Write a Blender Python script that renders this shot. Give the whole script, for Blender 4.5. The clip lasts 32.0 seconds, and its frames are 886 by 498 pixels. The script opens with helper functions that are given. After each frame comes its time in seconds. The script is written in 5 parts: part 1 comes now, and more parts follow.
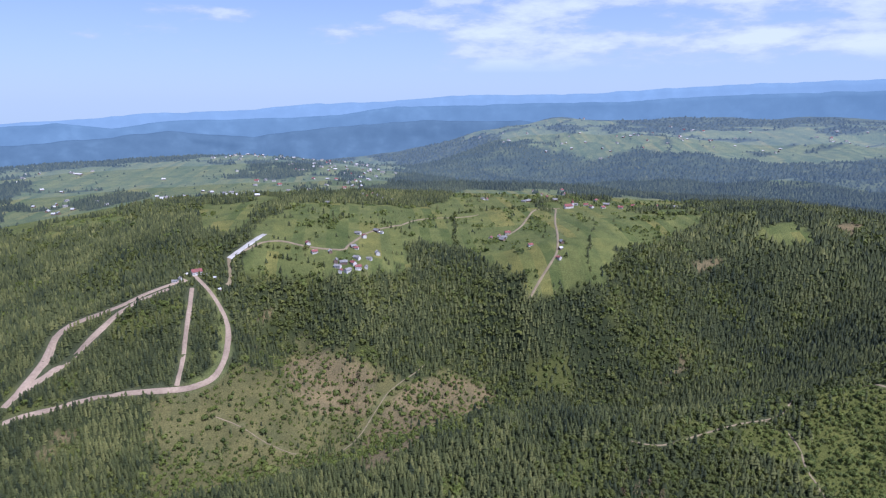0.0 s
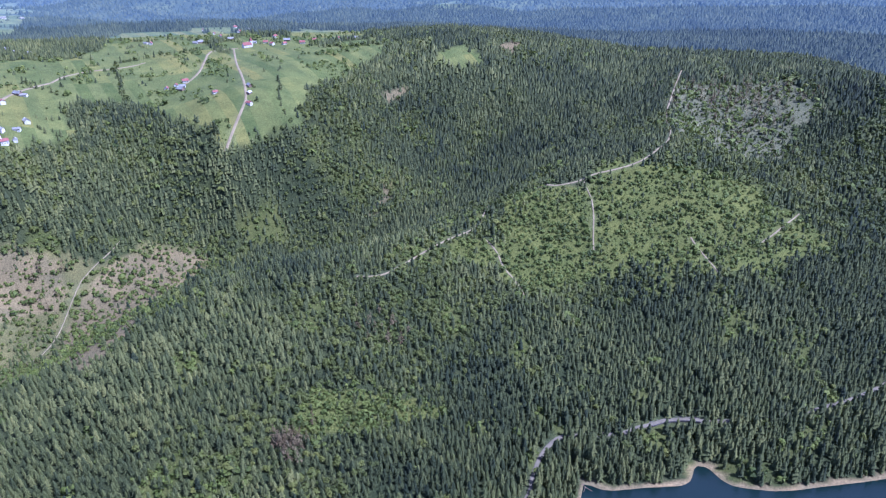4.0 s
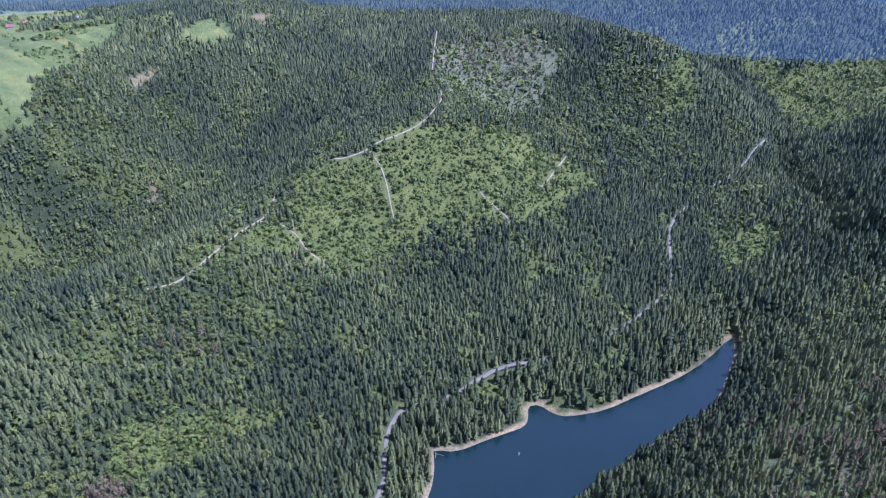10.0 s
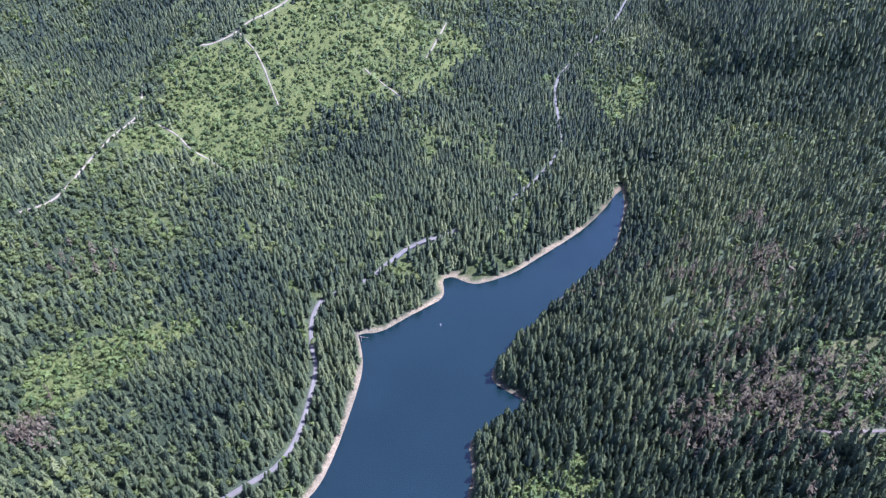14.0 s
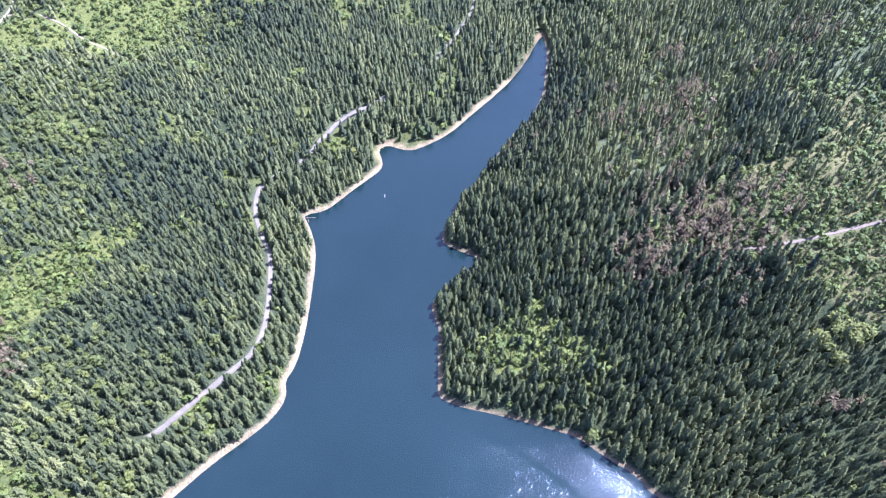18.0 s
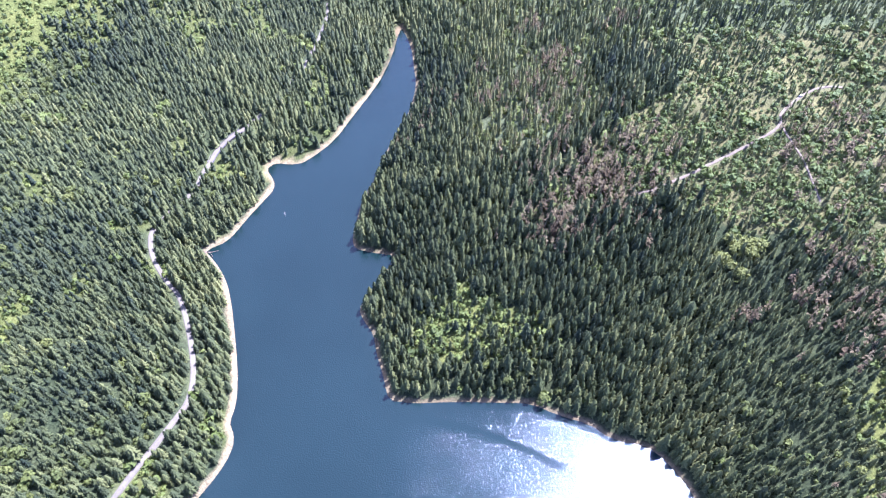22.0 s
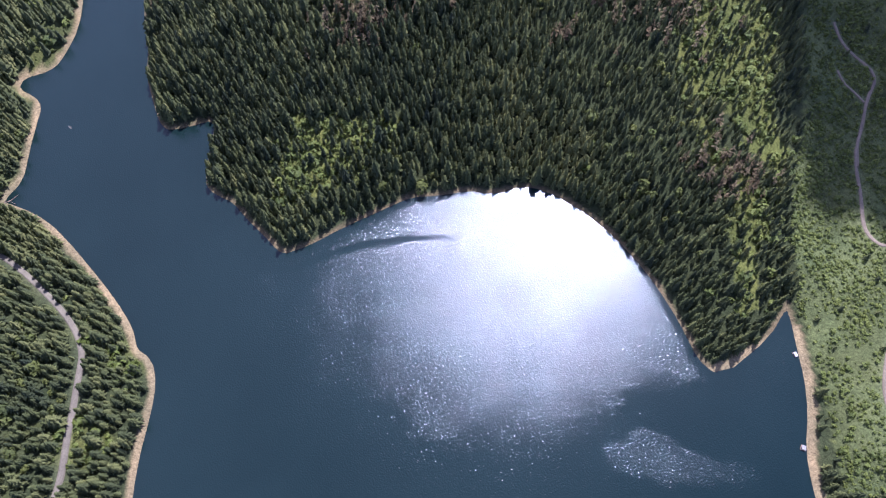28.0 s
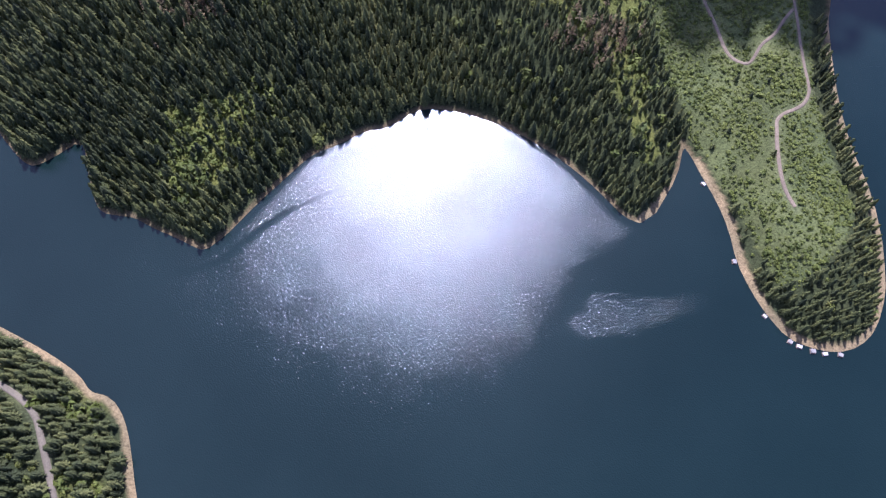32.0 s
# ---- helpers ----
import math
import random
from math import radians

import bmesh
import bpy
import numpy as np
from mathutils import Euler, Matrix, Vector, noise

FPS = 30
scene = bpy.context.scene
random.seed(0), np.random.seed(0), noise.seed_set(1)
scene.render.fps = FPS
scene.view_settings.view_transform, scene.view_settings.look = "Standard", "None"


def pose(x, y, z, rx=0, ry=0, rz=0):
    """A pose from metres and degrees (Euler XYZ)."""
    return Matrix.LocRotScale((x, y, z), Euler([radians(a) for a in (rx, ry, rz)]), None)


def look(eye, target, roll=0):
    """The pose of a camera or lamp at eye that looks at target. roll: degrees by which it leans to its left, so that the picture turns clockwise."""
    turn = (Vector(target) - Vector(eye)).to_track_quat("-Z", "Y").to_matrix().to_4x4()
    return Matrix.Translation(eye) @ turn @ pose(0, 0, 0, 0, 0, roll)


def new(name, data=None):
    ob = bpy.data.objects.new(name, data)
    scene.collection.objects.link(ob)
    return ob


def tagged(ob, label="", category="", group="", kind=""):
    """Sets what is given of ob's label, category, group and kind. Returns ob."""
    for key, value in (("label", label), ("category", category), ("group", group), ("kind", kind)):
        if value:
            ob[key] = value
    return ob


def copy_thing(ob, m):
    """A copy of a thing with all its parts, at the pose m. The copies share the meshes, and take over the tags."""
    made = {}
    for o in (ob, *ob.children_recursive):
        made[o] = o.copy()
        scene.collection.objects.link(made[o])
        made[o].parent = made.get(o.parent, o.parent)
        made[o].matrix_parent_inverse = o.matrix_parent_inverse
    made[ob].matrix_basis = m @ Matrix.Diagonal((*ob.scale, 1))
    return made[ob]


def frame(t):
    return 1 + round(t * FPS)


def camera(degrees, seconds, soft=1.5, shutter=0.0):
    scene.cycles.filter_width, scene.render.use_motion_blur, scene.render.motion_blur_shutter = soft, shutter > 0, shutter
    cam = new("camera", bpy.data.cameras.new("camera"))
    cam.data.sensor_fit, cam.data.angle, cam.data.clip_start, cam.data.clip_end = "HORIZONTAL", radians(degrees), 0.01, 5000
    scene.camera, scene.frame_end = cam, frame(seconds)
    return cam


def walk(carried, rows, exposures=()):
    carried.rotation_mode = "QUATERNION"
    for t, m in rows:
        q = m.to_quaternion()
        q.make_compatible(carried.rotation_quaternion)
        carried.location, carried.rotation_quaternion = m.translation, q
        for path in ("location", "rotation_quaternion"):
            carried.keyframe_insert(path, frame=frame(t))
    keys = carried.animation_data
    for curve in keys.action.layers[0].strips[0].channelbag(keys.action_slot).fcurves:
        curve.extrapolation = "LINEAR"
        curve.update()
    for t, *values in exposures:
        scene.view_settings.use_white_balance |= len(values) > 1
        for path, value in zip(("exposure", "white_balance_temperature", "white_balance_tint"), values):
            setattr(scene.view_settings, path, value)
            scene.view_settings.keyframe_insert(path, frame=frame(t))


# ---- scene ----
cam = camera(66.0, 32.0, soft=1.2)
PATH = [
    (0, (75.58, -227.12, 504.81), (75.58, -31.79, 461.84), -0.31),
    (0.5, (73.42, -223.28, 504.51), (84.98, -28.27, 461.64), -0.32),
    (1, (71.26, -219.41, 504.2), (96.57, -26.1, 459.58), -0.35),
    (1.5, (69.13, -215.46, 503.92), (102.39, -26.34, 448.0), -0.34),
    (2, (67.06, -211.43, 503.69), (106.24, -27.52, 435.56), -0.29),
    (2.5, (65.08, -207.36, 503.5), (109.57, -29.52, 423.53), -0.32),
    (3, (63.21, -203.26, 503.35), (116.7, -31.5, 415.95), -0.27),
    (3.5, (61.44, -199.15, 503.2), (129.11, -32.44, 415.86), -0.29),
    (4, (59.76, -195.08, 503.0), (140.84, -34.43, 415.71), -0.30),
    (4.5, (58.18, -191.02, 502.73), (148.9, -35.55, 415.56), -0.34),
    (6.5, (52.28, -174.81, 501.36), (150.14, -24.23, 413.35), -0.13),
    (7, (50.91, -170.82, 500.93), (152.09, -23.05, 411.89), -0.08),
    (7.5, (49.62, -166.9, 500.4), (154.75, -22.52, 410.39), -0.06),
    (8, (48.36, -163.08, 499.81), (157.35, -22.24, 408.78), -0.08),
    (8.5, (47.08, -159.35, 499.22), (160.39, -22.59, 407.25), -0.09),
    (9, (45.77, -155.66, 498.66), (165.4, -25.12, 405.66), -0.03),
    (9.5, (44.46, -152.01, 498.18), (172.39, -30.35, 404.19), 0.03),
    (10, (43.14, -148.41, 497.82), (174.18, -30.91, 402.84), 0.02),
    (10.5, (41.84, -144.93, 497.63), (174.1, -29.6, 401.68), 0.06),
    (11, (40.57, -141.57, 497.62), (174.19, -28.97, 400.33), 0.06),
    (11.5, (39.32, -138.32, 497.8), (172.62, -29.61, 395.76), 0.07),
    (12, (38.1, -135.12, 498.19), (171.02, -30.63, 391.36), 0.06),
    (12.5, (36.88, -131.94, 498.8), (171.05, -34.31, 387.15), 0.04),
    (13, (35.65, -128.73, 499.65), (170.85, -38.26, 383.3), 0.00),
    (13.5, (34.39, -125.5, 500.73), (170.16, -42.27, 379.73), 0.01),
    (14, (33.07, -122.24, 502.02), (168.04, -44.77, 376.39), 0.05),
    (14.5, (31.69, -118.97, 503.47), (164.41, -45.69, 373.04), 0.04),
    (16.5, (25.86, -105.82, 509.75), (146.11, -49.69, 360.11), -0.11),
    (17, (24.51, -102.51, 511.12), (142.57, -52.2, 357.72), -0.07),
    (17.5, (23.29, -99.17, 512.24), (141.3, -53.04, 357.49), -0.07),
    (18, (22.18, -95.79, 513.1), (141.19, -52.89, 358.2), -0.06),
    (18.5, (21.14, -92.39, 513.73), (140.95, -52.32, 358.68), -0.03),
    (19, (20.13, -88.95, 514.15), (140.59, -51.31, 359.0), -0.03),
    (19.5, (19.1, -85.49, 514.4), (140.13, -50.23, 359.14), -0.10),
    (20, (18.01, -82.05, 514.54), (139.77, -49.67, 359.22), -0.18),
    (20.5, (16.83, -78.63, 514.59), (139.79, -51.39, 359.23), -0.22),
    (21, (15.57, -75.23, 514.54), (139.59, -53.18, 359.2), -0.27),
    (21.5, (14.24, -71.83, 514.38), (139.12, -55.04, 359.06), -0.32),
    (22, (12.85, -68.4, 514.08), (138.5, -58.62, 358.79), -0.30),
    (22.5, (11.38, -64.95, 513.63), (137.09, -61.68, 358.11), -0.27),
    (23, (9.89, -61.45, 512.95), (132.97, -63.2, 355.32), -0.27),
    (23.5, (8.42, -57.92, 511.97), (125.33, -63.96, 349.81), -0.26),
    (24, (7.06, -54.35, 510.67), (118.71, -64.21, 345.02), -0.24),
    (24.5, (5.83, -50.75, 509.06), (117.17, -64.88, 343.52), -0.22),
    (26.5, (1.57, -36.19, 501.75), (95.72, -64.93, 327.65), -0.38),
    (27, (0.68, -32.55, 500.31), (89.58, -63.79, 323.89), -0.37),
    (27.5, (-0.02, -28.92, 499.31), (83.46, -62.42, 320.68), -0.34),
    (28, (-0.54, -25.33, 498.74), (77.93, -60.87, 318.24), -0.26),
    (28.5, (-0.85, -21.78, 498.48), (72.09, -59.11, 316.03), -0.20),
    (29, (-0.96, -18.31, 498.43), (66.27, -57.03, 314.09), -0.16),
    (29.5, (-0.92, -14.97, 498.49), (61.28, -55.02, 312.67), -0.06),
    (30, (-0.77, -11.76, 498.66), (59.45, -54.02, 312.68), 0.02),
    (30.5, (-0.56, -8.68, 498.89), (57.66, -52.99, 312.75), 0.14),
    (31, (-0.35, -5.72, 499.19), (55.58, -52.16, 312.87), 0.26),
    (31.5, (-0.16, -2.84, 499.56), (53.13, -51.73, 313.1), 0.43),
    (32, (0.0, -0.0, 499.99), (50.46, -51.28, 313.37), 0.54),
]
walk(cam, [(t, look(eye, target, roll)) for t, eye, target, roll in PATH],
     exposures=[(0, 0.04, 4500, 43), (1, 0.08, 4500, 43), (2.5, 0.48, 4150, 47), (4, 0.72, 4080, 49), (9, 0.87, 4040, 50), (14, 1.35, 4080, 51), (17, 1.86, 4200, 52), (19, 2.13, 4250, 52), (22, 2.17, 4300, 52), (24.5, 1.68, 4420, 51), (26.5, 1.2, 4500, 50), (29, 0.88, 4540, 51), (32, 0.84, 4580, 52)])

# ---- sky and sun ----
SUN_AZIMUTH, SUN_HEIGHT = 133.0, 59.6  # degrees clockwise from +y, degrees above the horizon
sun_dir = Vector((math.sin(radians(SUN_AZIMUTH)) * math.cos(radians(SUN_HEIGHT)), math.cos(radians(SUN_AZIMUTH)) * math.cos(radians(SUN_HEIGHT)), math.sin(radians(SUN_HEIGHT))))
world = bpy.data.worlds.new("sky")
world.use_nodes = True
scene.world = world
wn, wl = world.node_tree.nodes, world.node_tree.links
wn.clear()
sky = wn.new("ShaderNodeTexSky")
sky.sky_type, sky.sun_disc = "NISHITA", False
sky.sun_elevation, sky.sun_rotation = radians(SUN_HEIGHT), radians(SUN_AZIMUTH)
sky.altitude, sky.air_density, sky.dust_density = 1200, 1.0, 1.6
geo_dir = wn.new("ShaderNodeTexCoord")
stretch = wn.new("ShaderNodeMapping")
stretch.inputs["Scale"].default_value = (1.0, 1.0, 3.4)
stretch.inputs["Location"].default_value = (0.12, 0.05, 0.03)
wl.new(geo_dir.outputs["Generated"], stretch.inputs["Vector"])
cloud = wn.new("ShaderNodeTexNoise")
cloud.inputs["Scale"].default_value, cloud.inputs["Detail"].default_value, cloud.inputs["Roughness"].default_value = 7.5, 12.0, 0.58
wl.new(stretch.outputs["Vector"], cloud.inputs["Vector"])
puff = wn.new("ShaderNodeMapRange")
puff.interpolation_type = "SMOOTHSTEP"
puff.inputs["From Min"].default_value, puff.inputs["From Max"].default_value = 0.53, 0.66
split = wn.new("ShaderNodeSeparateXYZ")
wl.new(geo_dir.outputs["Generated"], split.inputs["Vector"])
# a bank of cumulus to the north-east, a few puffs elsewhere
eastward = wn.new("ShaderNodeMapRange")
eastward.interpolation_type = "SMOOTHSTEP"
eastward.inputs["From Min"].default_value, eastward.inputs["From Max"].default_value = -0.2, 0.12
eastward.inputs["To Min"].default_value, eastward.inputs["To Max"].default_value = -0.06, 0.15
wl.new(split.outputs["X"], eastward.inputs["Value"])
banked = wn.new("ShaderNodeMath")
banked.operation = "ADD"
wl.new(cloud.outputs["Fac"], banked.inputs[0])
wl.new(eastward.outputs["Result"], banked.inputs[1])
wl.new(banked.outputs[0], puff.inputs["Value"])
low = wn.new("ShaderNodeMapRange")
low.inputs["From Min"].default_value, low.inputs["From Max"].default_value = 0.035, 0.06
wl.new(split.outputs["Z"], low.inputs["Value"])
cover = wn.new("ShaderNodeMath")
cover.operation = "MULTIPLY"
wl.new(puff.outputs["Result"], cover.inputs[0])
wl.new(low.outputs["Result"], cover.inputs[1])
thin = wn.new("ShaderNodeMath")
thin.operation = "MULTIPLY"
thin.inputs[1].default_value = 0.75
wl.new(cover.outputs[0], thin.inputs[0])
blend = wn.new("ShaderNodeMix")
blend.data_type = "RGBA"
lit = wn.new("ShaderNodeValToRGB")
lit.color_ramp.elements[0].position, lit.color_ramp.elements[0].color = 0.6, (7.3, 7.5, 6.4, 1.0)
lit.color_ramp.elements[1].position, lit.color_ramp.elements[1].color = 0.74, (10.5, 10.3, 9.0, 1.0)
wl.new(banked.outputs[0], lit.inputs["Fac"])
wl.new(lit.outputs["Color"], blend.inputs["B"])
wl.new(thin.outputs[0], blend.inputs["Factor"])
veil = wn.new("ShaderNodeMapRange")
veil.inputs["From Min"].default_value, veil.inputs["From Max"].default_value = 0.0, 0.3
veil.inputs["To Min"].default_value, veil.inputs["To Max"].default_value = 0.78, 0.04
wl.new(split.outputs["Z"], veil.inputs["Value"])
hazy = wn.new("ShaderNodeMix")
hazy.data_type = "RGBA"
hazy.inputs["B"].default_value = (7.0, 8.0, 5.9, 1.0)
wl.new(veil.outputs["Result"], hazy.inputs["Factor"])
wl.new(sky.outputs["Color"], hazy.inputs["A"])
wl.new(hazy.outputs["Result"], blend.inputs["A"])
back = wn.new("ShaderNodeBackground")
back.inputs["Strength"].default_value = 0.088
wl.new(blend.outputs["Result"], back.inputs["Color"])
out = wn.new("ShaderNodeOutputWorld")
wl.new(back.outputs["Background"], out.inputs["Surface"])

lamp = bpy.data.lights.new("sun", "SUN")
lamp.energy, lamp.angle, lamp.color = 5.0, radians(0.53), (1.0, 0.95, 0.62)
sun = new("sun", lamp)
sun.matrix_world = look(sun_dir * 1000, (0, 0, 0))


# ---- materials ----
def material(name, rough=0.85, metal=0.0, spec=0.3):
    m = bpy.data.materials.new(name)
    m.use_nodes = True
    b = m.node_tree.nodes["Principled BSDF"]
    b.inputs["Roughness"].default_value, b.inputs["Metallic"].default_value = rough, metal
    b.inputs["Specular IOR Level"].default_value = spec
    return m, m.node_tree.nodes, m.node_tree.links, b


def noisy(m, nodes, links, scale, detail=4.0, rough=0.55):
    n = nodes.new("ShaderNodeTexNoise")
    n.inputs["Scale"].default_value, n.inputs["Detail"].default_value, n.inputs["Roughness"].default_value = scale, detail, rough
    g = nodes.new("ShaderNodeNewGeometry")
    links.new(g.outputs["Position"], n.inputs["Vector"])
    return n


def ramp(nodes, links, source, stops):
    r = nodes.new("ShaderNodeValToRGB")
    while len(r.color_ramp.elements) < len(stops):
        r.color_ramp.elements.new(0.5)
    for e, (at, col) in zip(r.color_ramp.elements, stops):
        e.position, e.color = at, (*col, 1.0)
    links.new(source, r.inputs["Fac"])
    return r


def mixed(nodes, links, kind, factor, a, b):
    x = nodes.new("ShaderNodeMix")
    x.data_type, x.blend_type = "RGBA", kind
    for socket, value in (("Factor", factor), ("A", a), ("B", b)):
        if isinstance(value, (int, float)):
            x.inputs[socket].default_value = value
        elif isinstance(value, tuple):
            x.inputs[socket].default_value = (*value, 1.0)
        else:
            links.new(value, x.inputs[socket])
    return x.outputs["Result"]


def relief(nodes, links, b, height, strength, distance):
    n = nodes.new("ShaderNodeBump")
    n.inputs["Strength"].default_value, n.inputs["Distance"].default_value = strength, distance
    links.new(height, n.inputs["Height"])
    links.new(n.outputs["Normal"], b.inputs["Normal"])


def parcels(nodes, links, across, along, wide, long):
    """A number for each strip field, about wide by long metres, that runs along one direction."""
    g = nodes.new("ShaderNodeNewGeometry")
    cells = nodes.new("ShaderNodeCombineXYZ")
    for socket, way, size in (("X", across, wide), ("Y", along, long)):
        dot = nodes.new("ShaderNodeVectorMath")
        dot.operation = "DOT_PRODUCT"
        dot.inputs[1].default_value = (way[0] / size, way[1] / size, 0.0)
        links.new(g.outputs["Position"], dot.inputs[0])
        whole = nodes.new("ShaderNodeMath")
        whole.operation = "FLOOR"
        links.new(dot.outputs["Value"], whole.inputs[0])
        links.new(whole.outputs[0], cells.inputs[socket])
    chance = nodes.new("ShaderNodeTexWhiteNoise")
    chance.noise_dimensions = "2D"
    links.new(cells.outputs["Vector"], chance.inputs["Vector"])
    return chance.outputs["Value"]


def ground_material(name="hill_ground", haze_glow=None):
    m, nodes, links, b = material(name, 0.95, 0, 0.1)
    a = nodes.new("ShaderNodeAttribute")
    a.attribute_name = "cover"
    mown = nodes.new("ShaderNodeAttribute")
    mown.attribute_name = "mown"
    fine = noisy(m, nodes, links, 0.55, 6.0, 0.65)
    wide = noisy(m, nodes, links, 0.03, 5.0, 0.6)
    f = ramp(nodes, links, fine.outputs["Fac"], [(0.28, (0.5, 0.5, 0.5)), (0.72, (1.5, 1.5, 1.45))])
    w = ramp(nodes, links, wide.outputs["Fac"], [(0.3, (0.75, 0.8, 0.8)), (0.7, (1.25, 1.18, 1.1))])
    p = ramp(nodes, links, parcels(nodes, links, (0.99, 0.12), (-0.12, 0.99), 21.0, 170.0), [(0.0, (0.72, 0.8, 0.75)), (0.5, (1.0, 1.0, 1.0)), (0.85, (1.1, 1.07, 1.0)), (1.0, (1.35, 1.16, 1.05))])
    c = mixed(nodes, links, "MULTIPLY", 1.0, a.outputs["Color"], f.outputs["Color"])
    c = mixed(nodes, links, "MULTIPLY", 1.0, c, w.outputs["Color"])
    c = mixed(nodes, links, "MULTIPLY", mown.outputs["Fac"], c, p.outputs["Color"])
    links.new(c, b.inputs["Base Color"])
    relief(nodes, links, b, fine.outputs["Fac"], 0.8, 1.2)
    # emission stands in for the haze over distant land
    if haze_glow:
        b.inputs["Emission Color"].default_value = (*haze_glow, 1)
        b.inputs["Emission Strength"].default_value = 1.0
    return m


def leaf_material(name, dark, mid, light, rough=0.7, grain=1.3, haze_glow=None):
    """Foliage whose hue varies from tree to tree and from twig to twig."""
    m, nodes, links, b = material(name, rough, 0, 0.25)
    a = nodes.new("ShaderNodeAttribute")
    a.attribute_name = "tone"
    r = ramp(nodes, links, a.outputs["Fac"], [(0.0, dark), (0.5, mid), (1.0, light)])
    n = noisy(m, nodes, links, grain, 4.0, 0.7)
    t = ramp(nodes, links, n.outputs["Fac"], [(0.3, (0.45, 0.45, 0.45)), (0.7, (1.5, 1.5, 1.4))])
    c = mixed(nodes, links, "MULTIPLY", 1.0, r.outputs["Color"], t.outputs["Color"])
    links.new(c, b.inputs["Base Color"])
    relief(nodes, links, b, n.outputs["Fac"], 0.8, 0.8)
    lift = nodes.new("ShaderNodeVectorMath")
    lift.operation = "ADD"
    lift.inputs[1].default_value = (0.0, 0.0, 0.5)
    bent = nodes.new("ShaderNodeVectorMath")
    bent.operation = "NORMALIZE"
    links.new(nodes["Bump"].outputs["Normal"], lift.inputs[0])
    links.new(lift.outputs["Vector"], bent.inputs[0])
    links.new(bent.outputs["Vector"], b.inputs["Normal"])
    # haze in front of distant trees, added as emission
    if haze_glow:
        b.inputs["Emission Color"].default_value = (*haze_glow, 1)
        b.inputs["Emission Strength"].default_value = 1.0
    thin = nodes.new("ShaderNodeBsdfTranslucent")
    links.new(c, thin.inputs["Color"])
    both = nodes.new("ShaderNodeMixShader")
    both.inputs["Fac"].default_value = 0.22
    links.new(b.outputs["BSDF"], both.inputs[1])
    links.new(thin.outputs["BSDF"], both.inputs[2])
    links.new(both.outputs["Shader"], nodes["Material Output"].inputs["Surface"])
    return m


def plain_material(name, a, c, scale, rough=0.8, metal=0.0, bump=0.3, far=0.1):
    """Two tones of one colour broken up by grain and stains."""
    m, nodes, links, b = material(name, rough, metal, 0.35)
    n = noisy(m, nodes, links, scale, 6.0, 0.6)
    w = noisy(m, nodes, links, scale * 0.11, 3.0, 0.5)
    g = ramp(nodes, links, n.outputs["Fac"], [(0.3, a), (0.7, c)])
    s = ramp(nodes, links, w.outputs["Fac"], [(0.35, (0.82, 0.82, 0.82)), (0.65, (1.12, 1.12, 1.12))])
    links.new(mixed(nodes, links, "MULTIPLY", 1.0, g.outputs["Color"], s.outputs["Color"]), b.inputs["Base Color"])
    relief(nodes, links, b, n.outputs["Fac"], bump, far)
    return m


def water_material():
    m, nodes, links, b = material("lake_water", 0.2, 0, 0.5)
    b.inputs["IOR"].default_value = 1.333
    wide = noisy(m, nodes, links, 0.006, 5.0, 0.55)
    links.new(ramp(nodes, links, wide.outputs["Fac"], [(0.3, (0.006, 0.0135, 0.0115)), (0.7, (0.009, 0.0185, 0.016))]).outputs["Color"], b.inputs["Base Color"])
    a = nodes.new("ShaderNodeAttribute")
    a.attribute_name = "ruffle"
    rough = nodes.new("ShaderNodeMapRange")
    rough.inputs["To Min"].default_value, rough.inputs["To Max"].default_value = 0.11, 0.12
    links.new(a.outputs["Fac"], rough.inputs["Value"])
    links.new(rough.outputs["Result"], b.inputs["Roughness"])
    chop = noisy(m, nodes, links, 0.9, 1.5, 0.5)
    n = nodes.new("ShaderNodeBump")
    n.inputs["Distance"].default_value = 0.41
    force = nodes.new("ShaderNodeMapRange")
    force.inputs["To Min"].default_value, force.inputs["To Max"].default_value = 0.2, 0.64
    force.clamp = False
    links.new(a.outputs["Fac"], force.inputs["Value"])
    links.new(force.outputs["Result"], n.inputs["Strength"])
    links.new(chop.outputs["Fac"], n.inputs["Height"])
    links.new(n.outputs["Normal"], b.inputs["Normal"])
    return m


GROUND = ground_material()
WATER = water_material()
SPRUCE_TONES = ((0.028, 0.037, 0.013), (0.096, 0.104, 0.026), (0.21, 0.2, 0.052))
SPRUCE = leaf_material("spruce_needles", *SPRUCE_TONES)
# wooded land from two kilometres off to the horizon: a backdrop, haze put in as emission, paler with each step
HAZE_STEPS = ((1750, (0.024, 0.036, 0.038)), (2150, (0.044, 0.066, 0.07)), (2650, (0.064, 0.094, 0.1)), (3500, (0.084, 0.12, 0.13)))
FAR_GROUND = [ground_material("hazed_far_land", haze_glow) for _, haze_glow in HAZE_STEPS]
FAR_SPRUCE = [leaf_material("hazed_far_spruces", (0.026, 0.034, 0.014), (0.06, 0.068, 0.022), (0.11, 0.112, 0.035), haze_glow=haze_glow) for _, haze_glow in HAZE_STEPS]
BROADLEAF = leaf_material("tree_leaves", (0.062, 0.074, 0.014), (0.118, 0.127, 0.02), (0.185, 0.182, 0.03), 0.65, 1.5)
SCRUB = leaf_material("broad_leaves", (0.064, 0.082, 0.013), (0.124, 0.144, 0.019), (0.185, 0.2, 0.03), 0.6, 1.8)
DEAD = leaf_material("dead_twigs", (0.1, 0.068, 0.03), (0.15, 0.108, 0.048), (0.205, 0.155, 0.075), 0.9, 2.0)
